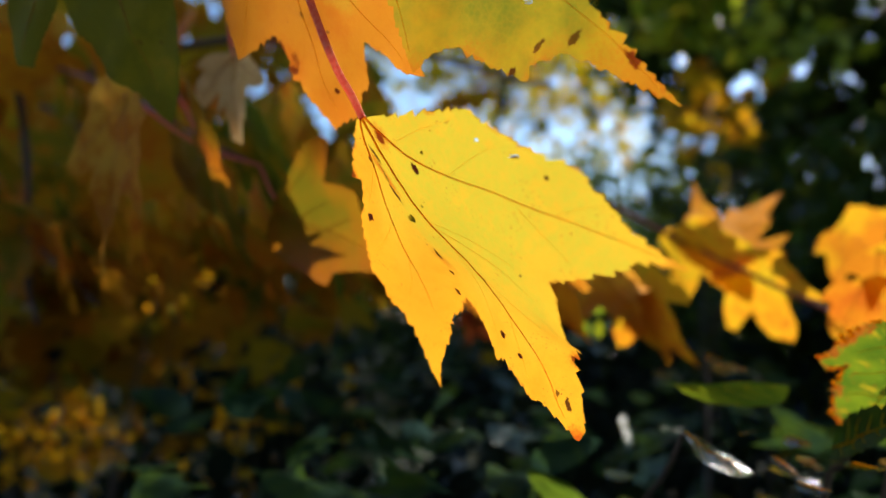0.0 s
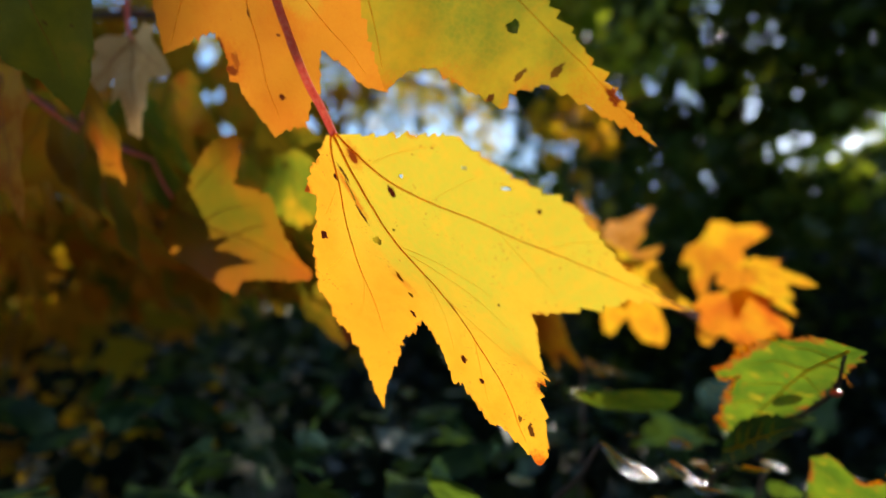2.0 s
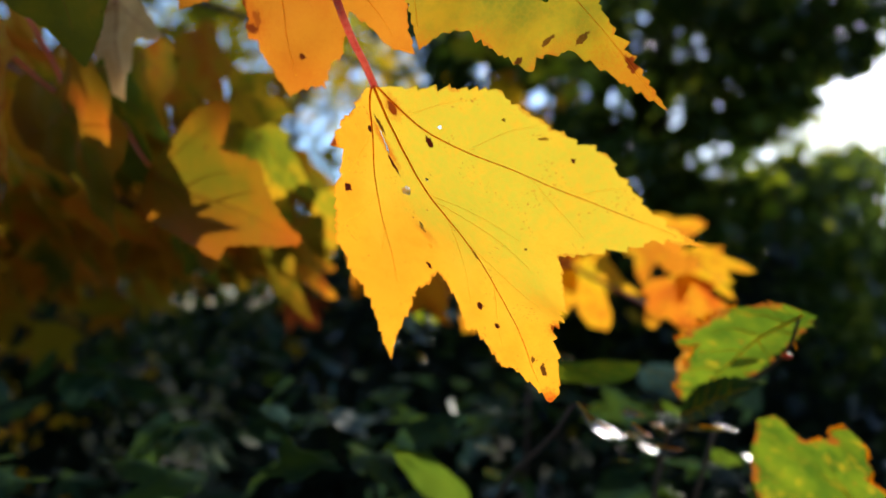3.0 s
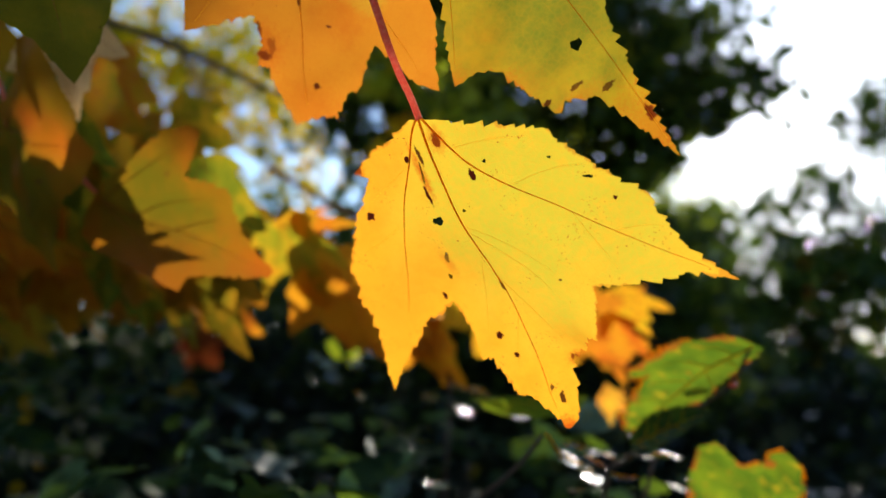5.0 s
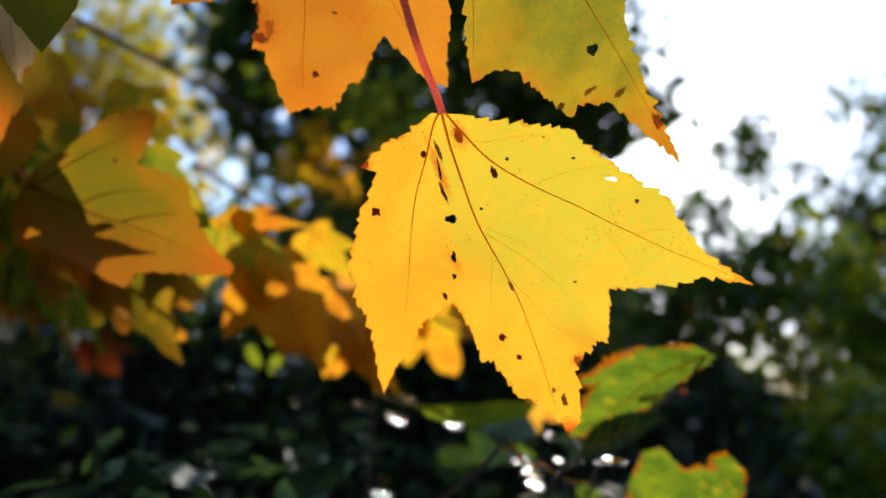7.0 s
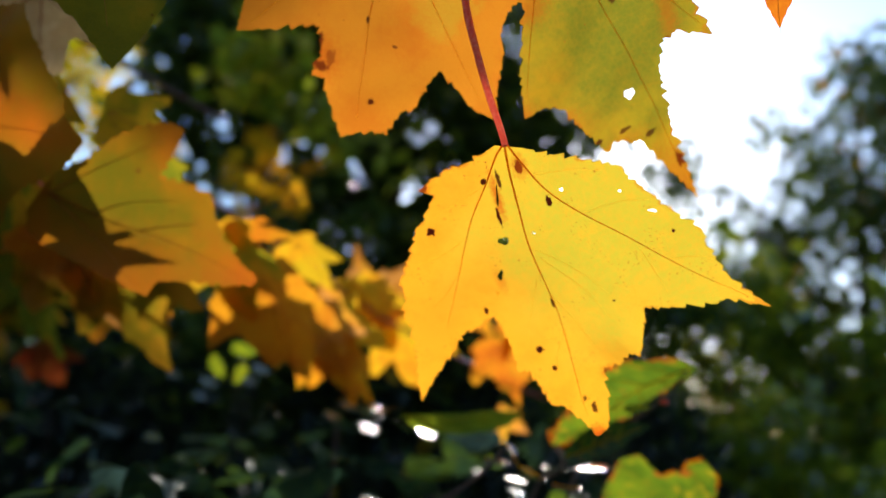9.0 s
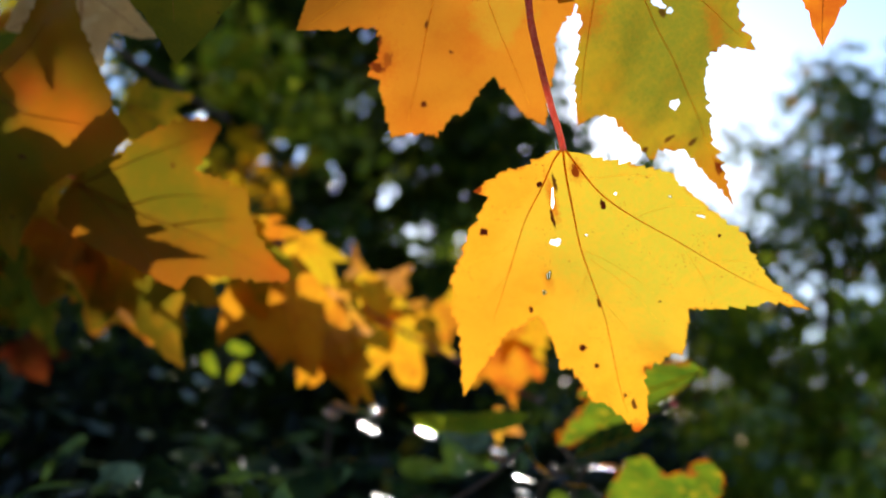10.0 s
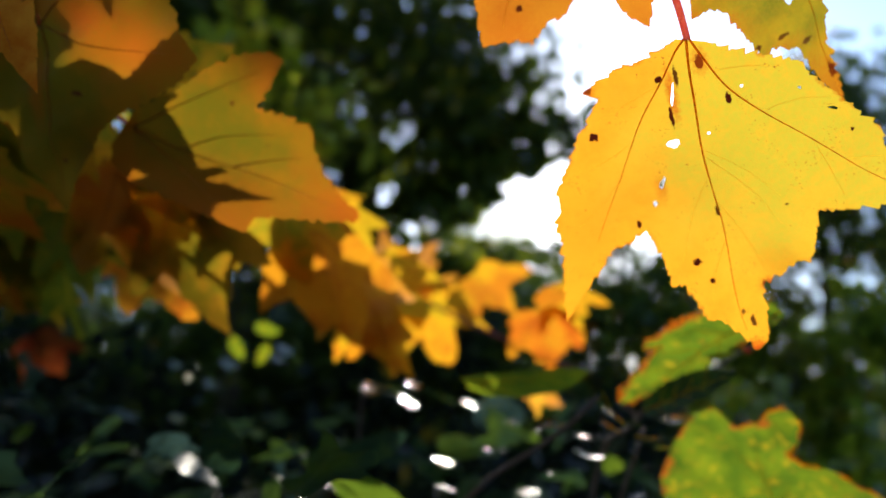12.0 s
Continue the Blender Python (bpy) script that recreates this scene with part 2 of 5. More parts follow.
M_RUST = plain_leaf("rust_brown_maple_leaf", (0.66, 0.28, 0.012), (0.54, 0.17, 0.010), (0.68, 0.34, 0.03), 0.62, 0.7, 0.08)
M_DEEP_RED = plain_leaf("deep_red_maple_leaf", (0.19, 0.030, 0.008), (0.15, 0.020, 0.006), (0.22, 0.05, 0.010), 0.5, 0.7, 0.08)
M_DUSTY = plain_leaf("dusty_brown_leaf", (0.78, 0.42, 0.03), (0.66, 0.26, 0.025), (0.68, 0.30, 0.07), 0.62, 0.6, 0.2)
M_DRY = plain_leaf("dry_tan_leaf", (0.72, 0.46, 0.18), (0.60, 0.36, 0.13), (0.74, 0.52, 0.24), 0.5, 0.75, 0.2)


def scorched_leaf(name, green, lime, amount):
    """A green shrub leaf with yellow mottling, rusty blotches and a dried red-brown rim."""
    m = Nodes(name)
    vec, sep = leaf_coords(m)
    col = m.mix(m.step(m.noise(vec, 5.0, 4.0, 0.6), 0.36, 0.66), green, lime)
    col = m.mix(m.math("MULTIPLY", m.step(m.noise(vec, 11.0, 4.0, 0.65), 0.54, 0.68), 0.75), col, (0.62, 0.42, 0.018))
    net = leaf_relief(m, vec)
    col = m.mix(m.math("MULTIPLY", net, 0.25), col, lime)
    rust = m.math("MAXIMUM", dried_rim(m, vec, 4.5, 2.2), m.math("MULTIPLY", m.step(m.noise(vec, 16.0, 3.0, 0.6), 0.64, 0.70), 0.9))
    col = m.mix(rust, col, m.mix(m.noise(vec, 30.0, 3.0), (0.34, 0.05, 0.010), (0.70, 0.26, 0.02)))
    col = m.mix(m.step(m.noise(vec, 90.0, 2.0), 0.68, 0.72), col, (0.10, 0.03, 0.01))
    height = m.math("ADD", m.math("MULTIPLY", net, -0.6), m.noise(vec, 40.0, 4.0, 0.7))
    return m.leafy(col, col, m.math("SUBTRACT", amount, m.math("MULTIPLY", rust, 0.2)), 0.34, m.bump(height, 0.45, 0.0006), 0.45)


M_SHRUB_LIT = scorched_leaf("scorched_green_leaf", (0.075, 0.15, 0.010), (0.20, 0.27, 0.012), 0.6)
M_SHRUB = plain_leaf("dark_glossy_leaf", (0.016, 0.040, 0.024), (0.028, 0.062, 0.026), (0.060, 0.11, 0.018), 0.4, 0.3, 0.10)
M_SHRUB_MID = plain_leaf("mid_green_leaf", (0.07, 0.13, 0.014), (0.10, 0.17, 0.014), (0.13, 0.20, 0.016), 0.5, 0.5, 0.2)
M_SHRUB_DULL = plain_leaf("dull_green_leaf", (0.020, 0.040, 0.010), (0.04, 0.075, 0.010), (0.09, 0.15, 0.014), 0.35, 0.4, 0.15)
M_SHRUB_OLIVE = plain_leaf("olive_green_leaf", (0.13, 0.21, 0.014), (0.20, 0.28, 0.014), (0.34, 0.37, 0.016), 0.6, 0.5, 0.25)
M_SHRUB_BLUE = plain_leaf("blue_green_leaf", (0.03, 0.07, 0.065), (0.05, 0.10, 0.09), (0.07, 0.13, 0.10), 0.3, 0.35, 0.28)
M_WAXY = plain_leaf("waxy_dark_leaf", (0.020, 0.045, 0.018), (0.035, 0.070, 0.014), (0.060, 0.10, 0.014), 0.3, 0.15, 1.0)


def stem_material(name, a, b, rough=0.45, scale=220.0):
    m = Nodes(name)
    co = m.t.nodes.new("ShaderNodeTexCoord").outputs["Object"]
    n = m.noise(co, scale, 4.0, 0.65)
    n2 = m.noise(co, scale * 0.12, 3.0)
    col = m.mix(m.math("MULTIPLY", m.math("ADD", n, n2), 0.5), a, b)
    return m.done(m.solid(col, rough, m.bump(n, 0.4, 0.0003)))


def vein_material(name, a, b, amount):
    m = Nodes(name)
    co = m.t.nodes.new("ShaderNodeTexCoord").outputs["Object"]
    col = m.mix(m.step(m.noise(co, 900.0, 3.0), 0.35, 0.7), a, b)
    return m.leafy(col, col, amount, 0.5, m.bump(m.noise(co, 1500.0), 0.3, 0.0002))


M_PETIOLE = vein_material("red_leaf_stalk", (0.84, 0.24, 0.19), (0.90, 0.42, 0.30), 0.72)
M_VEIN = vein_material("brown_vein", (0.95, 0.58, 0.035), (0.80, 0.30, 0.018), 0.92)
M_VEIN_PALE = vein_material("amber_vein", (0.95, 0.58, 0.035), (0.90, 0.46, 0.025), 0.92)
M_RIB = vein_material("dark_red_rib", (0.44, 0.15, 0.03), (0.28, 0.08, 0.02), 0.45)
M_TWIG_RED = stem_material("dull_red_twig", (0.26, 0.05, 0.04), (0.13, 0.03, 0.025), 0.55)
M_TWIG = stem_material("grey_brown_twig", (0.10, 0.06, 0.045), (0.045, 0.030, 0.025), 0.7, 160.0)
M_BERRY = stem_material("red_berry", (0.80, 0.10, 0.03), (0.66, 0.05, 0.02), 0.35, 120.0)
M_BARK = stem_material("rough_bark", (0.075, 0.055, 0.042), (0.025, 0.018, 0.014), 0.85, 22.0)


def foliage_material(name, stops, amount=0.45, rough=0.4, spec=0.45, waxy=None):
    """Crowns of many leaves, each with a colour of its own."""
    m = Nodes(name)
    geo = m.t.nodes.new("ShaderNodeNewGeometry")
    co = m.t.nodes.new("ShaderNodeTexCoord").outputs["Object"]
    patch = m.noise(co, 1.1, 2.0)
    fac = m.math("ADD", m.math("MULTIPLY", geo.outputs["Random Per Island"], 0.75), m.math("MULTIPLY", m.math("SUBTRACT", patch, 0.4), 0.9))
    col = m.ramp(fac, stops)
    grain = m.noise(co, 60.0, 2.0)
    col = m.mix(m.math("MULTIPLY", grain, 0.25), col, (0.05, 0.04, 0.01))
    if waxy:
        few = m.step(m.math("FRACT", m.math("MULTIPLY", geo.outputs["Random Per Island"], 57.0)), 0.60, 0.64)
        spec = m.math("ADD", spec, m.math("MULTIPLY", few, waxy))
    return m.leafy(col, col, amount, rough, None, spec)


F_DARK = foliage_material("dark_green_foliage", ((0.0, (0.022, 0.046, 0.012)), (0.5, (0.055, 0.095, 0.014)), (0.78, (0.10, 0.145, 0.014)), (1.0, (0.34, 0.37, 0.02))), 0.58, 0.22, 0.10, 0.7)
F_YELLOW = foliage_material("yellow_foliage", ((0.0, (0.34, 0.37, 0.008)), (0.5, (0.64, 0.48, 0.006)), (1.0, (0.72, 0.35, 0.006))), 0.70, 0.6, 0.08)
F_GOLD = foliage_material("gold_foliage", ((0.0, (0.55, 0.36, 0.010)), (0.5, (0.80, 0.44, 0.010)), (1.0, (0.80, 0.26, 0.010))), 0.6, 0.6, 0.1)
F_LIME = foliage_material("lime_green_foliage", ((0.0, (0.16, 0.24, 0.012)), (0.5, (0.34, 0.40, 0.018)), (1.0, (0.60, 0.48, 0.02))), 0.6, 0.5, 0.3)
F_ORANGE = foliage_material("orange_shade_foliage", ((0.0, (0.22, 0.22, 0.012)), (0.35, (0.48, 0.30, 0.012)), (0.7, (0.60, 0.20, 0.010)), (1.0, (0.80, 0.50, 0.018))), 0.58, 0.65, 0.08)
F_CANOPY = foliage_material("maple_canopy_foliage", ((0.0, (0.16, 0.17, 0.012)), (0.4, (0.50, 0.32, 0.014)), (0.75, (0.60, 0.22, 0.010)), (1.0, (0.75, 0.45, 0.02))), 0.5, 0.55, 0.2)
F_HEDGE = foliage_material("hedge_foliage", ((0.0, (0.020, 0.040, 0.008)), (0.40, (0.18, 0.26, 0.014)), (0.80, (0.50, 0.55, 0.025)), (0.93, (0.60, 0.20, 0.015)), (1.0, (0.55, 0.11, 0.012))), 0.60, 0.16, 0.12, 2.4)
F_TALL = foliage_material("tall_tree_foliage", ((0.0, (0.022, 0.045, 0.012)), (0.5, (0.055, 0.095, 0.014)), (0.84, (0.13, 0.17, 0.016)), (0.93, (0.40, 0.15, 0.015)), (1.0, (0.45, 0.10, 0.012))), 0.55, 0.2, 0.06, 0.5)
# near-black leaf colour: the deep shade under the trees is put into it
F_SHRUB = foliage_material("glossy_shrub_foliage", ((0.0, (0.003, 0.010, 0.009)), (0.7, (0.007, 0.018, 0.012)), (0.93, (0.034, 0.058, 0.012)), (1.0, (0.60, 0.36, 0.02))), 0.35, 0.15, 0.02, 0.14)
F_FAR = foliage_material("far_wood_foliage", ((0.0, (0.022, 0.040, 0.014)), (0.5, (0.045, 0.070, 0.018)), (0.8, (0.15, 0.12, 0.02)), (1.0, (0.26, 0.12, 0.02))), 0.35, 0.7, 0.2)


def ground_material():
    m = Nodes("grass_and_soil")
    co = m.t.nodes.new("ShaderNodeTexCoord").outputs["Object"]
    a, b, c = m.noise(co, 0.6, 4.0), m.noise(co, 9.0, 5.0, 0.7), m.noise(co, 70.0, 3.0)
    col = m.mix(m.step(a, 0.4, 0.6), (0.055, 0.070, 0.018), (0.085, 0.060, 0.030))
    col = m.mix(m.math("MULTIPLY", m.step(b, 0.45, 0.7), 0.7), col, (0.030, 0.036, 0.014))
    col = m.mix(m.math("MULTIPLY", m.step(c, 0.55, 0.75), 0.5), col, (0.20, 0.13, 0.03))
    return m.done(m.solid(col, 0.9, m.bump(m.math("ADD", b, c), 0.7, 0.03)))


M_GROUND = ground_material()


# ---- building blocks ----
def mesh_of(name, verts, faces, material=None, smooth=True):
    me = bpy.data.meshes.new(name)
    me.from_pydata([tuple(v) for v in verts], [], [tuple(f) for f in faces])
    if material:
        me.materials.append(material)
    if smooth:
        me.shade_smooth()
    me.update()
    return me


def part(name, me, parent, label=""):
    ob = new(name, me)
    ob.parent = parent
    return tagged(ob, label)


def smooth_line(points, steps=6):
    """A soft curve through the given points."""
    p = [np.array(q, float) for q in points]
    p = [2 * p[0] - p[1]] + p + [2 * p[-1] - p[-2]]
    out = []
    for i in range(1, len(p) - 2):
        for k in range(steps):
            t = k / steps
            out.append(0.5 * (2 * p[i] + (p[i + 1] - p[i - 1]) * t + (2 * p[i - 1] - 5 * p[i] + 4 * p[i + 1] - p[i + 2]) * t ** 2
                              + (3 * p[i] - p[i - 1] - 3 * p[i + 1] + p[i + 2]) * t ** 3))
    out.append(p[-2])
    return out


def tube(line, r0, r1, sides=7, wobble=0.0, seed=1):
    """Vertices and faces of a tapered stem along a line."""
    rng = np.random.default_rng(seed)
    verts, faces = [], []
    n = len(line)
    up = np.array((0.31, 0.17, 0.93))
    for i, p in enumerate(line):
        d = np.array(line[min(i + 1, n - 1)]) - np.array(line[max(i - 1, 0)])
        d /= max(np.linalg.norm(d), 1e-9)
        a = np.cross(d, up if abs(d @ up) < 0.95 else np.array((1.0, 0, 0)))
        a /= np.linalg.norm(a)
        b = np.cross(d, a)
        r = (r0 + (r1 - r0) * i / (n - 1)) * (1 + wobble * rng.normal())
        for k in range(sides):
            t = 2 * math.pi * k / sides
            verts.append(np.array(p) + r * (math.cos(t) * a + math.sin(t) * b))
    for i in range(n - 1):
        for k in range(sides):
            a, b = i * sides + k, i * sides + (k + 1) % sides
            faces.append((a, b, b + sides, a + sides))
    faces.append(tuple(range(sides))[::-1])
    faces.append(tuple((n - 1) * sides + k for k in range(sides)))
    return verts, faces


def joined(pieces):
    verts, faces = [], []
    for v, f in pieces:
        k = len(verts)
        verts += list(v)
        faces += [tuple(i + k for i in g) for g in f]
    return verts, faces


# ---- leaves: an outline of (degrees from the midrib, reach in mm) round the foot of the blade ----
def outline(profile, count, tooth, gap, seed):
    """Points along the rim, evenly spaced, with saw teeth that lean towards the lobe tips."""
    rng = np.random.default_rng(seed)
    c = np.array([(r * math.sin(radians(a)), r * math.cos(radians(a))) for a, r in profile])
    seg = np.linalg.norm(np.diff(c, axis=0), axis=1)
    along = np.concatenate(([0], np.cumsum(seg)))
    s = np.linspace(0, along[-1], count)
    p = np.stack([np.interp(s, along, c[:, 0]), np.interp(s, along, c[:, 1])], 1)
    d = np.gradient(p, axis=0)
    d /= np.maximum(np.linalg.norm(d, axis=1, keepdims=True), 1e-9)
    out = np.stack([-d[:, 1], d[:, 0]], 1)
    reach = np.linalg.norm(p, axis=1)
    rise = np.sign(np.gradient(reach))
    cuts = np.cumsum(rng.uniform(0.35, 1.9, int(along[-1] / gap) * 2) * gap)
    which = np.searchsorted(cuts, s)
    low = np.concatenate(([0], cuts))[which]
    width = np.concatenate((cuts, [cuts[-1] + gap]))[which] - low
    saw = (s - low) / width
    saw = np.where(rise > 0, saw, 1 - saw)
    size = tooth * rng.uniform(0.25, 1.15, len(cuts) + 1)[which] * np.clip(width / gap, 0.4, 1.3)
    keep = np.interp(s, [0, 6, along[-1] - 6, along[-1]], [0, 1, 1, 0])
    fade = np.clip(np.min(np.abs(s[:, None] - along[None, 1:-1]), axis=1) / 1.2, 0.15, 1)
    r = [q[1] for q in profile]
    tips = [i for i in range(1, len(r) - 1) if r[i] > r[i - 1] and r[i] > r[i + 1] and 2 * r[i] - r[i - 1] - r[i + 1] > 10]
    for i in tips:
        fade *= np.clip(np.abs(s - along[i]) / 9.0, 0.12, 1)
    return p + out * ((saw - 0.45) * size * keep * fade)[:, None]


def inside(poly, p):
    """Which of the points p lie inside a closed polygon."""
    a, b = poly, np.roll(poly, -1, axis=0)
    hit = np.zeros(len(p), int)
    for (x0, y0), (x1, y1) in zip(a, b):
        if y0 != y1:
            cross = ((y0 > p[:, 1]) != (y1 > p[:, 1])) & (p[:, 0] < (x1 - x0) * (p[:, 1] - y0) / (y1 - y0) + x0)
            hit += cross
    return hit % 2 == 1


def blade(name, profile, height, material, count=420, grid=1.6, tooth=0.9, gap=3.0, seed=1, holes=()):
    """One leaf blade in millimetres: x across, y from foot to tip, z away from the underside."""
    rim = outline(profile, count, tooth, gap, seed)
    loops = [rim]
    for u, v, ru, rv, lean in holes:
        c, s_ = math.cos(radians(lean)), math.sin(radians(lean))
        a = np.linspace(0, 2 * math.pi, 22, endpoint=False)
        k = 1 + 0.14 * np.sin(3 * a + u) + 0.10 * np.sin(5 * a + v) + 0.06 * np.sin(8 * a)
        x, y = ru * k * np.cos(a), rv * k * np.sin(a)
        loops.append(np.stack([u + x * c - y * s_, v + x * s_ + y * c], 1))
    lo, hi = rim.min(axis=0), rim.max(axis=0)
    ys = np.arange(lo[1], hi[1], grid * 0.87)
    pts = [(x + (0.5 * grid if k % 2 else 0), y) for k, y in enumerate(ys) for x in np.arange(lo[0], hi[0], grid)]
    pts = [q for q in pts if abs(q[0]) > grid * 0.5] + [(0.0, y) for y in ys if y > 0.5]
    pts = np.array(pts)
    pts = pts[inside(rim, pts)]
    near = np.min(np.linalg.norm(pts[:, None] - rim[None, ::2], axis=2), axis=1)
    pts = pts[near > grid * 0.4]
    for hole in loops[1:]:
        pts = pts[~inside(hole, pts)]
    coords, edges = [], []
    for loop in loops:
        k = len(coords)
        coords += [Vector(q) for q in loop]
        edges += [(k + i, k + (i + 1) % len(loop)) for i in range(len(loop))]
    coords += [Vector(q) for q in pts]
    vs, _, fs, *_ = geometry.delaunay_2d_cdt(coords, edges, [], 4, 1e-5)
    verts = np.array([tuple(q) for q in vs])
    for hole in loops[1:]:
        mid = np.array([verts[list(f)].mean(axis=0) for f in fs])
        fs = [f for f, out in zip(fs, inside(hole, mid)) if not out]
    z = height(verts[:, 0], verts[:, 1])
    me = mesh_of(name, np.column_stack([verts, z]) / 1000, [f if cross_up(verts, f) else f[::-1] for f in fs], material)
    rim_mm = me.attributes.new("rim", "FLOAT", "POINT")
    rim_mm.data.foreach_set("value", np.min(np.linalg.norm(verts[:, None] - rim[None, ::2], axis=2), axis=1).astype(np.float32))
    uv = me.uv_layers.new(name="leaf")
    idx = np.zeros(len(me.loops), dtype=np.int32)
    me.loops.foreach_get("vertex_index", idx)
    uv.data.foreach_set("uv", (verts[idx] / 100).astype(np.float32).ravel())
    return me


def cross_up(v, f):
    a, b, c = v[f[0]], v[f[1]], v[f[2]]
    return (b[0] - a[0]) * (c[1] - a[1]) - (b[1] - a[1]) * (c[0] - a[0]) > 0


def vein_mesh(name, line, height, r0, r1, material, side=-0.25):
    """A raised vein along a line of (x, y) millimetres on the underside of a blade."""
    pts = smooth_line([(x, y, 0) for x, y in line], 8)
    pts = [np.array((p[0], p[1], height(np.array([p[0]]), np.array([p[1]]))[0] + side)) / 1000 for p in pts]
    v, f = tube(pts, r0 / 1000, r1 / 1000, 6)
    return mesh_of(name, v, f, material)


def leaf_pose(foot, axis, facing):
    """Stands a leaf at its foot, with its midrib along axis and its underside towards facing."""
    y = Vector(axis).normalized()
    z = -Vector(facing)
    z = (z - y * z.dot(y)).normalized()
    x = y.cross(z)
    return Matrix((( x.x, y.x, z.x, foot[0]), (x.y, y.y, z.y, foot[1]), (x.z, y.z, z.z, foot[2]), (0, 0, 0, 1)))


def stalk(parent, m, points, r0, r1, material, name="leaf_stalk"):
    """A stalk along world points, as a part of a leaf that stands at m."""
    inv = m.inverted()
    pts = [np.array(inv @ Vector(p)) for p in smooth_line(points, 8)]
    v, f = tube(pts, r0, r1, 10, 0.02)
    return part(name, mesh_of(name, v, f, material), parent)


# ---- ground and far woods ----
def ground():
    n, half = 90, 400.0
    g = np.sign(np.linspace(-1, 1, n)) * np.abs(np.linspace(-1, 1, n)) ** 2.6 * half
    verts = [(x, y, 0.10 * noise.noise(Vector((x * 0.3, y * 0.3, 0))) + 0.02 * noise.noise(Vector((x * 2, y * 2, 4)))) for y in g for x in g]
    faces = [(j * n + i, j * n + i + 1, (j + 1) * n + i + 1, (j + 1) * n + i) for j in range(n - 1) for i in range(n - 1)]
    return tagged(new("ground", mesh_of("ground", verts, faces, M_GROUND)), "rough grass and bare soil with fallen leaves", "ground", kind="structure")


LEAF_OVAL = (np.array([(0, 0, 0), (-0.22, 0.28, 0.05), (-0.25, 0.58, 0.06), (0, 1.0, -0.04), (0.25, 0.58, 0.06), (0.22, 0.28, 0.05), (0, 0.45, 0)]),
             [(0, 6, 1), (1, 6, 2), (2, 6, 3), (3, 6, 4), (4, 6, 5), (5, 6, 0)])
LEAF_STAR = (np.array([(0, 0, 0), (-0.42, 0.10, 0.06), (-0.32, 0.34, 0.04), (-0.56, 0.74, -0.02), (-0.20, 0.56, 0.05), (0, 1.0, -0.06),
                       (0.20, 0.56, 0.05), (0.56, 0.74, -0.02), (0.32, 0.34, 0.04), (0.42, 0.10, 0.06), (0, 0.40, 0)]),
             [(0, 10, 1), (1, 10, 2), (2, 10, 3), (3, 10, 4), (4, 10, 5), (5, 10, 6), (6, 10, 7), (7, 10, 8), (8, 10, 9), (9, 10, 0)])


def crown(name, blobs, count, size, template, material, seed, clump=0.16, per=14, droop=0.3, gap=None, level=0.9):
    """Many small leaves in clumps inside some egg-shaped blobs (centre, radii, share)."""
    rng = np.random.default_rng(seed)
    tv, tf = template
    share = np.array([b[2] for b in blobs], float)
    share /= share.sum()
    places = []
    for (c, r, _), s in zip(blobs, share):
        k = max(1, int(count * s / per))
        q = rng.normal(size=(k, 3))
        q /= np.linalg.norm(q, axis=1, keepdims=True)
        q *= rng.uniform(0.05, 1, (k, 1)) ** 0.42
        q = np.array(c) + q * np.array(r)
        places.append(np.repeat(q, per, axis=0) + rng.normal(size=(k * per, 3)) * clump)
    p = np.concatenate(places)
    p = p[p[:, 2] > 0.03]
    rng_gap = np.random.default_rng(seed + 7)
    for start, wide, *way in gap or ():
        q = p - np.array(start)
        way = np.array(way[0] if way else TO_SUN)
        p = p[np.linalg.norm(q - np.outer(q @ way, way), axis=1) > wide * rng_gap.uniform(0.8, 1.05, len(q))]
    n = len(p)
    y = rng.normal(size=(n, 3)) + np.array((0, 0, -droop))
    y /= np.linalg.norm(y, axis=1, keepdims=True)
    z = rng.normal(size=(n, 3)) + np.array((0, 0, level))
    z -= y * np.sum(y * z, axis=1, keepdims=True)
    z /= np.maximum(np.linalg.norm(z, axis=1, keepdims=True), 1e-6)
    x = np.cross(y, z)
    s = size * rng.uniform(0.6, 1.25, (n, 1, 1))
    wide = rng.uniform(0.8, 1.2, (n, 1, 1))
    v = p[:, None] + s * (tv[None, :, 0:1] * x[:, None] * wide + tv[None, :, 1:2] * y[:, None] + tv[None, :, 2:3] * z[:, None])
    f = np.array(tf)[None] + (np.arange(n) * len(tv))[:, None, None]
    me = bpy.data.meshes.new(name)
    v, f = v.reshape(-1, 3), f.reshape(-1, 3)
    me.vertices.add(len(v))
    me.vertices.foreach_set("co", v.astype(np.float32).ravel())
    me.loops.add(f.size)
    me.loops.foreach_set("vertex_index", f.astype(np.int32).ravel())
    me.polygons.add(len(f))
    me.polygons.foreach_set("loop_start", (np.arange(len(f)) * 3).astype(np.int32))
    me.update(calc_edges=True)
    me.materials.append(material)
    return me


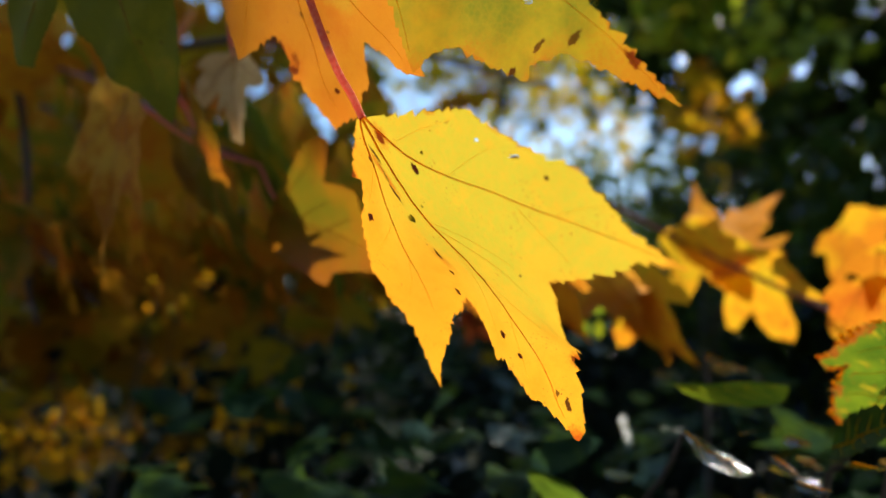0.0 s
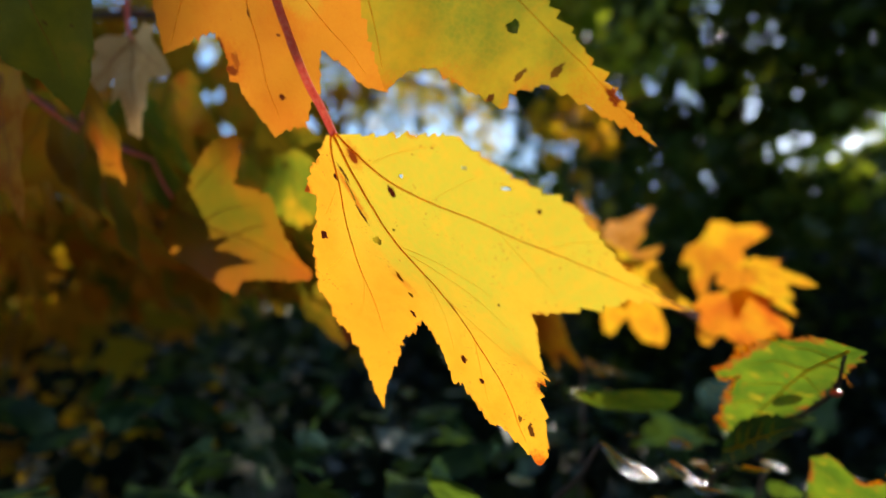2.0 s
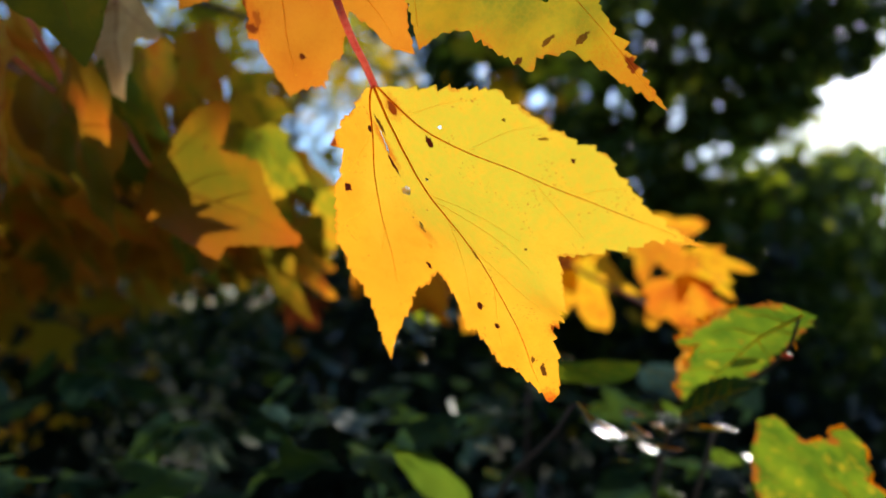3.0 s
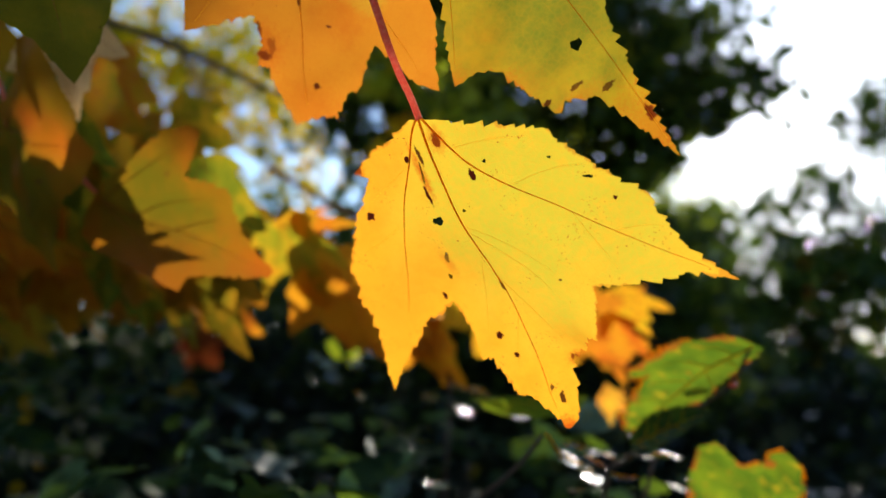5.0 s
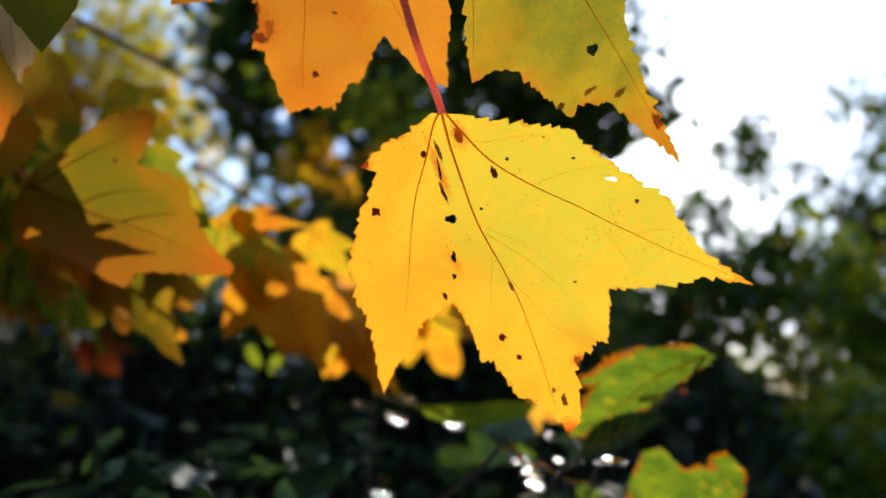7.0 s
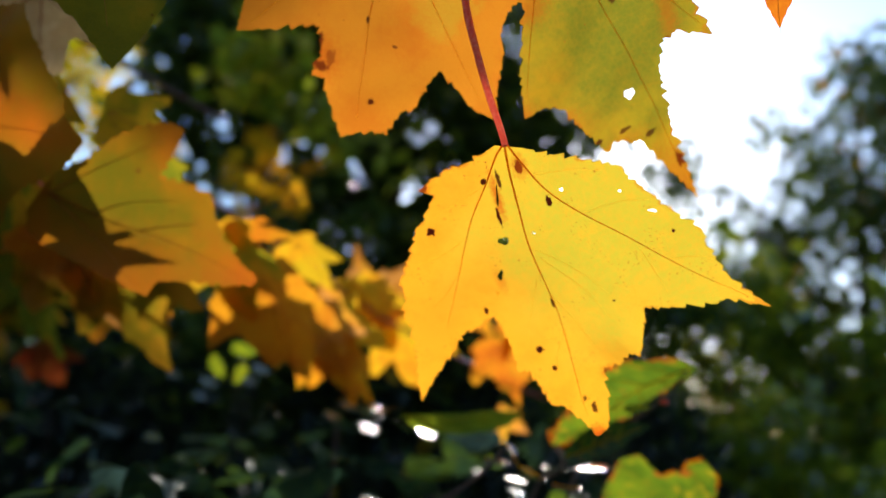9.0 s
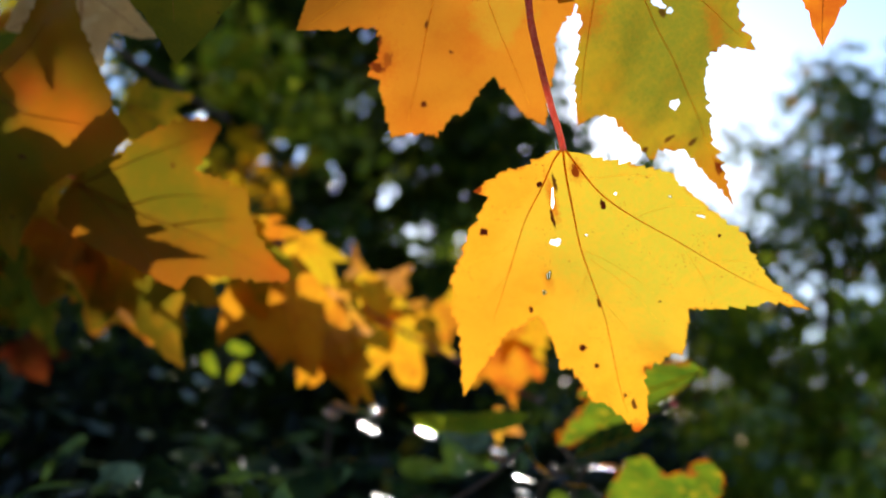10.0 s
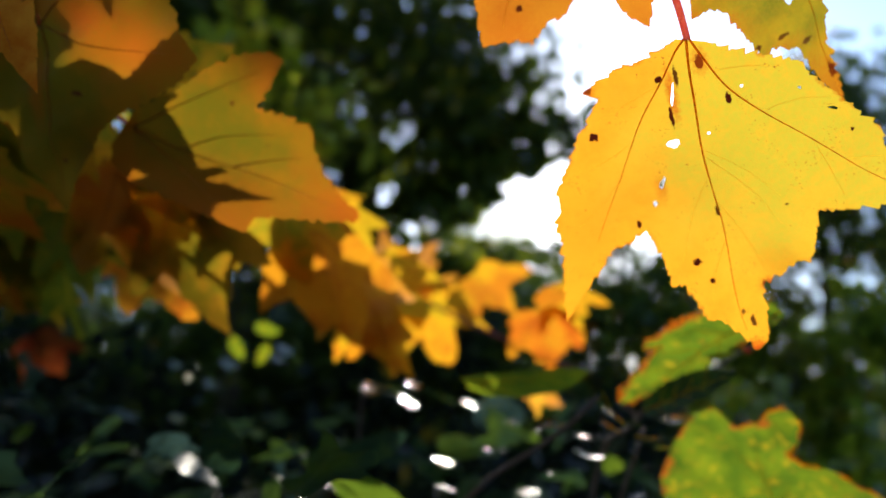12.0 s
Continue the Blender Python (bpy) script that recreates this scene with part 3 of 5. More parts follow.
def tree(name, foot, height, radius, blobs, count, size, template, material, seed, label, category="tree", lean=(0, 0), clump=0.16, per=14, limbs=7, gap=None, level=0.9):
    """A tapered trunk with limbs that reach into a crown of leaves."""
    base = new(name)
    rng = np.random.default_rng(seed + 50)
    top = np.array((foot[0] + lean[0], foot[1] + lean[1], height))
    f0 = np.array((*foot, -0.05))
    line = smooth_line([f0, f0 + (top - f0) * 0.35 + rng.normal(size=3) * radius * 0.6, f0 + (top - f0) * 0.7 + rng.normal(size=3) * radius * 0.6, top], 6)
    v, f = tube(line, radius, radius * 0.25, 12, 0.04, seed)
    part("trunk", mesh_of("trunk", v, f, M_BARK), base)
    for k in range(limbs):
        c, r, _ = blobs[k % len(blobs)]
        start = line[int(len(line) * rng.uniform(0.35, 0.95))]
        end = np.array(c) + rng.normal(size=3) * np.array(r) * 0.45
        mid = (start + end) / 2 + np.array((0, 0, 0.12 * np.linalg.norm(end - start)))
        twig = smooth_line([start, mid, end], 5)
        side = [tube(twig, radius * 0.38, radius * 0.07, 7, 0.05, seed + k)]
        for j in range(3):
            s = twig[int(len(twig) * rng.uniform(0.4, 0.9))]
            side.append(tube([s, s + rng.normal(size=3) * np.array(r) * 0.22, s + rng.normal(size=3) * np.array(r) * 0.4], radius * 0.10, radius * 0.03, 5))
        v, f = joined(side)
        part("limb", mesh_of("limb", v, f, M_BARK), base)
    part("crown", crown("crown", blobs, count, size, template, material, seed, clump, per, gap=gap, level=level), base)
    return tagged(base, label, category)


# the open space between crowns through which the low sun shines
SUN_GAP = [(Vector((0.03, 0.13, 1.425)), 0.163), (Vector((0.085, 0.36, 1.325)), 0.112), (Vector((0.19, 0.21, 1.335)), 0.10), (Vector((0.585, 1.51, 2.16)), 0.10), (Vector((0.69, 1.59, 1.96)), 0.12), (Vector((1.67, 1.70, 2.03)), 0.13), (Vector((-0.030, 0.288, 1.446)), 0.074), (Vector((-0.105, 0.345, 1.447)), 0.074), (Vector((-0.61, 1.17, 1.17)), 0.13), (Vector((-0.33, 1.10, 1.19)), 0.11), (Vector((-0.36, 1.02, 1.43)), 0.09), (Vector((-0.09, 1.01, 1.37)), 0.09)]
# flecks of sunlight that reach the undergrowth between the leaves
rng_fleck = np.random.default_rng(91)
for k in range(11):
    SUN_GAP.append((Vector((rng_fleck.uniform(-0.7, 1.1), rng_fleck.uniform(0.5, 1.3), rng_fleck.uniform(1.22, 1.34))), rng_fleck.uniform(0.05, 0.08)))
for spot in ((0.195, 0.47, 1.381), (0.087, 0.33, 1.370), (0.141, 0.42, 1.376), (0.16, 0.48, 1.374), (0.123, 0.352, 1.380), (0.115, 0.51, 1.398), (0.127, 0.56, 1.392), (0.10, 0.34, 1.325), (0.13, 0.43, 1.346), (0.10, 0.437, 1.475), (0.115, 0.436, 1.46), (0.22, 0.51, 1.465), (0.24, 0.50, 1.44), (0.25, 0.76, 1.39), (0.23, 0.85, 1.38), (0.22, 0.93, 1.40), (0.23, 0.67, 1.39), (0.18, 0.61, 1.40), (0.19, 0.78, 1.38), (0.16, 0.62, 1.40), (0.240, 0.544, 1.380), (0.155, 0.596, 1.407), (0.170, 0.587, 1.391), (0.130, 0.659, 1.378), (0.134, 0.650, 1.393), (0.149, 0.542, 1.372), (0.188, 0.432, 1.371), (0.186, 0.406, 1.368), (0.119, 0.392, 1.350), (0.182, 0.509, 1.375), (0.170, 0.451, 1.367), (0.151, 0.626, 1.413)):
    SUN_GAP.append((Vector(spot), 0.06))
LOW_GAP = SUN_GAP[-12:]
# openings of the shade tree that show the sky
SKY_GAP = []
for az, el, wide in ((24, 16, 0.07), (27, 19, 0.10), (30.5, 20, 0.08), (34, 19, 0.09), (37.5, 17.5, 0.06), (29, 25, 0.05), (40, 23, 0.05), (22, 21, 0.08)):
    a, e = radians(az), radians(el)
    SKY_GAP.append((Vector((-0.09, 0.02, 1.39)), wide, Vector((math.sin(a) * math.cos(e), math.cos(a) * math.cos(e), math.sin(e)))))
ground()

# far woods all round, beyond the clearing
rng_far = np.random.default_rng(5)
far_blobs = []
for k in range(64):
    a, d = 2 * math.pi * k / 64 + rng_far.normal() * 0.03, rng_far.uniform(34, 52)
    h = rng_far.uniform(3.0, 5.0)
    far_blobs.append(((d * math.sin(a), d * math.cos(a), h), (rng_far.uniform(2.5, 4.5), rng_far.uniform(2.5, 4.5), h), 1))
far = new("far_wood", crown("far_wood", far_blobs, 26000, 0.75, LEAF_OVAL, F_FAR, 9, 0.6, 10))
tagged(far, "distant line of mixed autumn woods round the clearing", "woods", kind="stuff")

# ---- trees of the middle distance ----
tree("shade_tree", (2.05, 2.80), 4.6, 0.09,
     [((1.90, 2.65, 3.0), (0.95, 0.9, 1.15), 6), ((1.55, 2.95, 2.3), (0.70, 0.7, 0.8), 2.6), ((2.25, 2.15, 2.5), (0.42, 0.45, 0.9), 1.6), ((1.6, 2.3, 1.6), (0.9, 0.6, 0.55), 4), ((2.2, 2.6, 1.3), (0.7, 0.6, 0.6), 2), ((2.1, 2.45, 2.2), (0.45, 0.5, 0.5), 2.2), ((1.14, 2.98, 3.05), (0.40, 0.42, 0.75), 3.2)],
     29500, 0.092, LEAF_OVAL, F_DARK, 21, "dark green broadleaf tree against the light", lean=(0.05, 0.1), clump=0.11, per=26, limbs=9, gap=SUN_GAP + SKY_GAP)
tree("yellow_tree", (1.0, 9.4), 5.6, 0.12,
     [((0.3, 9.2, 5.2), (2.2, 1.3, 1.0), 3), ((2.0, 9.6, 4.6), (1.4, 1.0, 0.9), 1.6), ((1.2, 9.3, 5.6), (2.0, 1.0, 0.8), 1.4)],
     2700, 0.15, LEAF_STAR, F_YELLOW, 22, "yellow maple tree with thin crown before the sky", clump=0.26, per=18)
tree("lime_tree", (8.75, 8.2), 5.0, 0.06,
     [((8.9, 8.05, 4.25), (0.85, 0.8, 1.0), 3), ((9.2, 7.8, 4.5), (0.5, 0.5, 0.6), 1), ((8.4, 8.6, 2.6), (1.0, 0.9, 1.0), 2)],
     1700, 0.17, LEAF_OVAL, F_LIME, 31, "small yellow-green tree at the far edge", clump=0.17, per=16)
tree("tall_tree", (9.0, 2.4), 6.2, 0.10,
     [((8.7, 2.1, 4.3), (1.5, 1.7, 1.7), 4), ((9.6, 0.6, 4.0), (1.6, 1.6, 2.0), 3), ((8.9, 3.3, 3.0), (1.0, 0.9, 1.2), 1.0), ((7.9, 4.1, 4.65), (0.75, 0.6, 0.30), 0.30)],
     15000, 0.15, LEAF_OVAL, F_TALL, 23, "green tree with scattered rusty leaves behind the hedge", clump=0.19, per=80)
for k, (a, d, top, half) in enumerate(((-26, 5.0, 3.6, 1.2), (-8, 6.0, 2.9, 1.2), (8, 6.5, 3.05, 1.3), (15, 6.2, 3.0, 1.1), (22, 7.0, 3.2, 1.3), (37, 8.5, 3.4, 1.5))):
    c = (d * math.sin(radians(a)), d * math.cos(radians(a)))
    tree("dark_tree", c, top * 0.85, 0.07, [((c[0], c[1], top * 0.55), (half, half * 0.8, top * 0.45), 3), ((c[0] + 0.4, c[1], top * 0.3), (half, half * 0.8, top * 0.3), 2)],
         9000, 0.085, LEAF_OVAL, F_DARK, 40 + k, "bushy dark green tree at the wood's edge", clump=0.13)
tree("sapling", (-0.80, 1.32), 2.3, 0.018,
     [((-0.55, 1.35, 1.62), (0.45, 0.30, 0.42), 3), ((-0.12, 1.45, 1.62), (0.30, 0.28, 0.22), 0.9), ((-0.95, 1.5, 1.5), (0.3, 0.3, 0.4), 1)],
     1500, 0.085, LEAF_STAR, F_ORANGE, 24, "young maple sapling with orange and green leaves in shade", clump=0.09, per=7, gap=SUN_GAP)


# crown stays out of view; blobs behind the camera are added to block skylight
tree("maple_tree", (-1.9, -0.9), 4.6, 0.14,
     [((-0.7, -0.3, 3.7), (2.3, 1.9, 1.2), 4), ((-1.5, 1.0, 3.9), (1.3, 1.2, 1.0), 2), ((-1.6, -1.2, 2.8), (1.5, 1.4, 1.2), 2), ((0.3, 1.3, 4.2), (1.9, 1.2, 0.7), 2), ((1.4, -0.4, 4.3), (1.5, 1.3, 0.8), 1.5), ((0.6, -1.9, 2.3), (1.7, 0.7, 1.1), 3.0), ((-1.6, -1.8, 1.8), (0.9, 0.8, 0.9), 1.2)],
     10500, 0.11, LEAF_STAR, F_CANOPY, 25, "large unseen maple tree whose orange crown overhead blocks sky light", lean=(0.5, 0.3), clump=0.18)
for (x, y), z, leaves in (((0.70, 1.60), 1.99, F_GOLD), ((1.67, 1.70), 2.05, F_LIME)):
    tree("yellow_sapling", (x, y), z, 0.0045, [((x, y, z), (0.09, 0.09, 0.06), 1), ((x - 0.03, y, z - 0.10), (0.07, 0.07, 0.05), 0.6)],
         60, 0.062, LEAF_STAR, leaves, 27, "slender sapling with a few bright golden leaves", clump=0.05, per=6, limbs=3, gap=LOW_GAP)
tree("yellow_bush", (-0.45, 1.05), 1.2, 0.008,
     [((-0.61, 1.17, 1.17), (0.13, 0.08, 0.07), 3), ((-0.33, 1.10, 1.19), (0.10, 0.08, 0.06), 0.9), ((-0.36, 1.02, 1.43), (0.07, 0.06, 0.03), 0.8), ((-0.20, 1.08, 1.25), (0.16, 0.08, 0.08), 0.3)],
     420, 0.020, LEAF_STAR, F_GOLD, 26, "low yellow bush catching the sun", "shrub", clump=0.035, per=8)


tree("lime_sapling", (0.66, 1.60), 2.3, 0.0045, [((0.585, 1.51, 2.18), (0.13, 0.10, 0.08), 2), ((0.78, 1.42, 2.06), (0.10, 0.10, 0.06), 0.6)],
     210, 0.052, LEAF_STAR, F_LIME, 29, "slender sapling with lime green leaves in the sun", clump=0.05, per=5, limbs=3)


def hedge():
    """A tall row of mixed shrubs at the far side of the grass."""
    rng = np.random.default_rng(31)
    for k in range(15):
        a = radians(46 + k % 8 * 6.5 + (3 if k > 7 else 0))
        d = (7.0 if k < 8 else 9.3) + 0.3 * rng.normal()
        c = (d * math.sin(a), d * math.cos(a))
        top = ((3.0 if k == 0 else 3.45 if k % 8 < 4 else 2.8) if k < 8 else 3.6 if k == 8 else 3.95 if k % 8 < 4 else 3.25) + 0.22 * rng.normal() + (0.2 if k in (1, 2) else 0.0)
        # shade at this end of the hedge is put in as darker foliage
        dark = k % 8 < 3
        tree("hedge_shrub", c, top * 0.8, 0.045, [((c[0], c[1], top * 0.50), (0.85, 0.85, top * 0.5), 3), ((c[0] + 0.3, c[1] - 0.3, top * 0.72), (0.5, 0.5, top * 0.28), 1), ((c[0], c[1], top * 0.25), (0.95, 0.9, top * 0.25), 2.6)],
             ((4300 if k % 8 < 3 else 2600) if k < 8 else 2000), 0.15, LEAF_OVAL, F_TALL if dark else F_HEDGE, 60 + k, "hedge shrub with rusty leaves, foliage darkened for shade" if dark else "dense green hedge shrub with a few rusty leaves", "shrub", clump=0.11, per=30, limbs=5, level=1.7)

    for k in range(7):
        a, d, top = radians(47 + 6.5 * k), 5.7 + 0.3 * rng.normal(), 1.75 + 0.2 * rng.normal()
        c = (d * math.sin(a), d * math.cos(a))
        # the first three shrubs take the same darkened foliage
        tree("low_shrub", c, top * 0.8, 0.02, [((c[0], c[1], top * 0.55), (0.62, 0.5, top * 0.45), 3), ((c[0], c[1], top * 0.25), (0.7, 0.6, top * 0.25), 2)],
             1700, 0.11, LEAF_OVAL, F_TALL if k < 3 else F_HEDGE, 110 + k, "low dark green shrub before the hedge", "shrub", clump=0.10, per=16, limbs=4, level=1.5)


hedge()

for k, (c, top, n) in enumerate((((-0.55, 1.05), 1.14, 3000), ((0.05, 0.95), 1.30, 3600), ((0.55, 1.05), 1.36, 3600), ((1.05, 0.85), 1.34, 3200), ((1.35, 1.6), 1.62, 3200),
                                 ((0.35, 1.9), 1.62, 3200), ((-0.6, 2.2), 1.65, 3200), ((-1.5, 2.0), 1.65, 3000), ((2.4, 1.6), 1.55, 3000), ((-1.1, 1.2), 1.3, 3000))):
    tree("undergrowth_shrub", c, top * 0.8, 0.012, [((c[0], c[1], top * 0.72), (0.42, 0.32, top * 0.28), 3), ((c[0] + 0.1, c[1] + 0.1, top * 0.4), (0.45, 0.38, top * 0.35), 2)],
         n, 0.060, LEAF_OVAL, F_SHRUB, 80 + k, "glossy evergreen shrub in deep shade, leaf colour darkened for it", "shrub", clump=0.06, per=9, limbs=6, level=1.5, gap=SUN_GAP)

# ---- the hanging yellow leaf ----
SUBJECT = [(-92, 2.7), (-80.8, 6.5), (-77.9, 12), (-81.4, 18.2), (-76.9, 28.7), (-69.3, 25.6), (-61.6, 36.3), (-56.9, 43.2), (-55, 49.3), (-50.4, 53.8), (-47.8, 59.7),
           (-45.2, 61.5), (-40.6, 69.6), (-38, 76.7), (-35.4, 84.2), (-33.9, 73.6), (-31.7, 66.7), (-30.8, 61.4), (-25.8, 57.6), (-22.5, 53.6), (-19.4, 57.8), (-17.2, 60.8),
           (-14.8, 68.6), (-12, 67.8), (-10.1, 71.9), (-7.8, 78.2), (-5.3, 78.4), (-1.5, 84.2), (0.1, 88.5), (2.3, 86.9), (3.6, 81.4), (4.9, 73.1), (9.9, 70.7), (12.9, 66.9),
           (14.9, 68.5), (18.5, 63), (22.8, 57.2), (28.8, 62.9), (34.6, 69), (37, 70.4), (40.9, 79.9), (41.2, 66.9), (44.7, 57.9), (47.6, 55.4), (50.2, 44), (56.3, 31.2), (59.4, 30),
           (56.8, 12), (55.8, 4.7)]
# folds of the blade: (across, along, reach, rise) in mm
FOLDS = [(-20, 48, 12, 6.4), (27, 14, 14, 5.6), (9, 73, 8, 5.4), (0, 0, 10, -1.3), (0, 88, 10, -3.6), (-45, 64, 14, -0.7), (-27, 8, 12, 2.1), (10, 20, 14, -4.1), (-36, 26, 14, -2.0),
         (22, 48, 10, -1.5), (42, 42, 9, 4.0), (15, 7, 7, 1.5), (19, 66, 6, -4.5), (-27, 6, 7, 1.5), (-34, 55, 8, 2.5)]


def bell(x, y, cx, cy, r):
    return np.exp(-((x - cx) ** 2 + (y - cy) ** 2) / (2 * r * r))


def subject_height(x, y):
    """Gentle folds: the blade hangs back between the lobes and curls at the upper rim."""
    z = 1.7 + sum(k * bell(x, y, cx, cy, r) for cx, cy, r, k in FOLDS)
    return z + 0.16 * np.sin(x * 0.33 + 0.6) * np.cos(y * 0.21) + 0.06 * np.sin(x * 1.1) * np.sin(y * 0.9)


subject_pose = leaf_pose((-0.0244, 0.1501, 1.4502), (0.6113, 0.0739, -0.7879), (-0.6814, -0.4572, -0.5715))
maple_leaf = new("maple_leaf")
maple_leaf.matrix_world = subject_pose
tagged(maple_leaf, "yellow maple leaf with specks and holes on a red stalk", "leaf", "maple leaves")
part("blade", blade("blade", SUBJECT, subject_height, M_SUBJECT, 860, 1.3, 1.35, 2.5, 3,
                    ((-8.6, 25.4, 1.6, 1.1, 5), (-13.4, 36.0, 0.65, 1.8, 28), (-16.4, 41.8, 0.6, 0.9, 20), (-6.3, 13.0, 0.30, 3.0, 14), (0.1, 24.9, 0.45, 0.4, 0), (23.6, 21.0, 0.45, 0.3, 30),
                     (30.2, 28.3, 1.2, 0.35, 25), (10.0, 15.8, 0.4, 0.4, 0))), maple_leaf)
MAIN_VEINS = ([(-0.3, 0.4), (-1.2, 8), (-1.7, 17), (-2.3, 29), (-1.5, 43), (-0.9, 53), (-1.7, 75), (-1, 83)], [(0.2, 0.4), (2.5, 6.2), (6.6, 14.9), (13.4, 23.4), (23.9, 34.2), (36.3, 47.5), (47.5, 56.5)],
              [(-0.8, 0.4), (-3.6, 3.0), (-8.2, 9.0), (-15, 17.1), (-20, 25), (-25.4, 34.1), (-34, 48)])
main_veins = []
for k, line in enumerate(MAIN_VEINS):
    main_veins.append(part("vein", vein_mesh("vein", line, subject_height, 0.36 if k == 0 else 0.30, 0.05, M_VEIN, -0.08), maple_leaf, "raised brown main vein"))
SIDE_VEINS = ([(-2.2, 28.7), (6.3, 36.4), (14.2, 46.4)], [(-1.8, 31), (7.7, 43.4), (13, 54)], [(-1.4, 44), (4, 56), (7, 66)], [(-2, 36), (-8, 48), (-13, 60)], [(4.5, 10), (12, 11.6), (20.9, 14.7)],
              [(13.3, 23.2), (23.3, 23.6), (31.1, 25.7)], [(23.9, 34.2), (27, 44), (29, 51)], [(-8.4, 9.5), (-17.4, 12.2), (-25.8, 14.8)], [(-18.3, 22.5), (-27.1, 25.4), (-33.6, 26)],
              [(-1.2, 56), (-6, 66), (-8, 73)], [(-23, 31), (-31, 38), (-38, 42)], [(31, 42), (39, 44), (43, 47)])
for line, k in zip(SIDE_VEINS, (0, 0, 0, 0, 1, 1, 1, 2, 2, 0, 2, 1)):
    part("side_vein", vein_mesh("side_vein", line, subject_height, 0.045, 0.02, M_VEIN_PALE, -0.02), main_veins[k])
stalk(maple_leaf, subject_pose, [(-0.0240, 0.1502, 1.4494), (-0.0268, 0.1503, 1.4545), (-0.0304, 0.1506, 1.4602), (-0.0352, 0.1512, 1.4702), (-0.0400, 0.1520, 1.4830), (-0.0420, 0.1525, 1.500), (-0.043, 0.153, 1.530)],
      0.00085, 0.00100, M_PETIOLE)

# ---- the two leaves that hang beside it ----
ORANGE = [(-120, 8), (-105, 26), (-88, 38), (-76, 30), (-62, 38), (-50, 44), (-44, 50), (-39.5, 56), (-33, 47.6), (-26, 41), (-20, 37.6), (-15, 43), (-14.3, 51.2), (-10, 49.8), (-6, 56), (-0.5, 65.2), (4, 62.2),
          (8, 60.8), (12, 61.9), (16, 54.8), (20, 54.2), (23, 50.5), (26, 47.2), (31.5, 44.2), (35, 50.3), (38, 57.5), (42.5, 63), (47, 55), (52, 50.2), (60, 42), (74, 40), (86, 34), (104, 24), (122, 8)]
GREEN = [(-118, 8), (-100, 22), (-82, 34), (-66, 26), (-50, 24), (-45, 27), (-42, 34), (-40, 43), (-37, 55), (-31, 52), (-25, 53.2), (-20, 60), (-15, 68), (-11, 66), (-6, 69), (-3, 80), (0, 94), (1.2, 78), (2.6, 67), (6, 53.5), (12, 47.4),
         (17, 48.5), (22.5, 57), (27, 46), (36, 40), (50, 44), (64, 36), (84, 30), (104, 20), (122, 8)]


def soft_height(fold, curl, wave, seed):
    """A blade folded along the midrib, curled lengthwise and a little wavy."""
    def height(x, y):
        return -fold * np.abs(x) + curl * (y / 60.0) ** 2 + wave * (np.sin(x * 0.16 + seed) * np.cos(y * 0.12 + seed * 1.7) + 0.4 * np.sin(y * 0.31 + x * 0.2 + seed))
    return height


def big_leaf(profile, height, m, material, label, veins, seed, holes=(), stalk_line=None, count=420, grid=1.8, tooth=1.0, rib=None):
    ob = new("maple_leaf")
    ob.matrix_world = m
    tagged(ob, label, "leaf", "maple leaves")
    part("blade", blade("blade", profile, height, material, count, grid, tooth, 3.0, seed, holes), ob)
    for line in veins:
        part("vein", vein_mesh("vein", line, height, 0.36 if rib else 0.18, 0.05, rib or M_VEIN, -0.10), ob)
    if stalk_line:
        stalk(ob, m, stalk_line, 0.0008, 0.0010, M_PETIOLE)
    return ob


big_leaf(ORANGE, soft_height(0.03, 2.0, 0.9, 2.0), leaf_pose((-0.0541, 0.1673, 1.5113), (0.2386, 0.5527, -0.7985), (-0.59, -0.57, -0.57)), M_ORANGE,
         "orange maple leaf with a dark blotch and brown specks", ([(0, 0), (0, 25), (2, 45), (3, 58)], [(0, 0), (-14, 18), (-32, 40)], [(0, 0), (16, 20), (36, 42)]), 7, tooth=1.7,
         stalk_line=[(-0.0541, 0.1673, 1.5113), (-0.058, 0.166, 1.53), (-0.060, 0.165, 1.56)])
big_leaf(GREEN, soft_height(0.16, 0.0, 1.1, 4.0), leaf_pose((-0.0295, 0.1358, 1.5115), (0.7586, -0.0447, -0.65), (-0.50, -0.68, -0.54)), M_GREEN,
         "half green, half yellow maple leaf with a torn rim", ([(0, 0), (0, 30), (0.5, 60), (0, 88)], [(0, 0), (-16, 20), (-30, 40)], [(0, 0), (10, 25), (20, 48)]), 8, tooth=2.0,
         holes=((-4.2, 55, 1.5, 1.3, 0), (3.0, 27, 1.0, 2.4, -30), (5.0, 30.5, 0.8, 0.8, 0)),
         stalk_line=[(-0.0295, 0.1358, 1.5115), (-0.036, 0.137, 1.522), (-0.045, 0.142, 1.54)])

# ---- more leaves of the same tree ----
FIVE_LOBES = [(-128, 8), (-110, 24), (-92, 36), (-80, 46), (-70, 38), (-60, 46), (-52, 62), (-44, 82), (-38, 74), (-30, 58), (-24, 54), (-18, 66), (-12, 74), (-6, 84), (0, 100),
              (6, 85), (12, 75), (18, 67), (24, 55), (30, 59), (38, 73), (45, 84), (53, 63), (61, 47), (71, 39), (81, 45), (93, 35), (110, 23), (128, 8)]


def varied(profile, scale, seed, spread=0.08):
    rng = np.random.default_rng(seed)
    return [(a, r * scale * (1 + spread * rng.normal())) for a, r in profile]


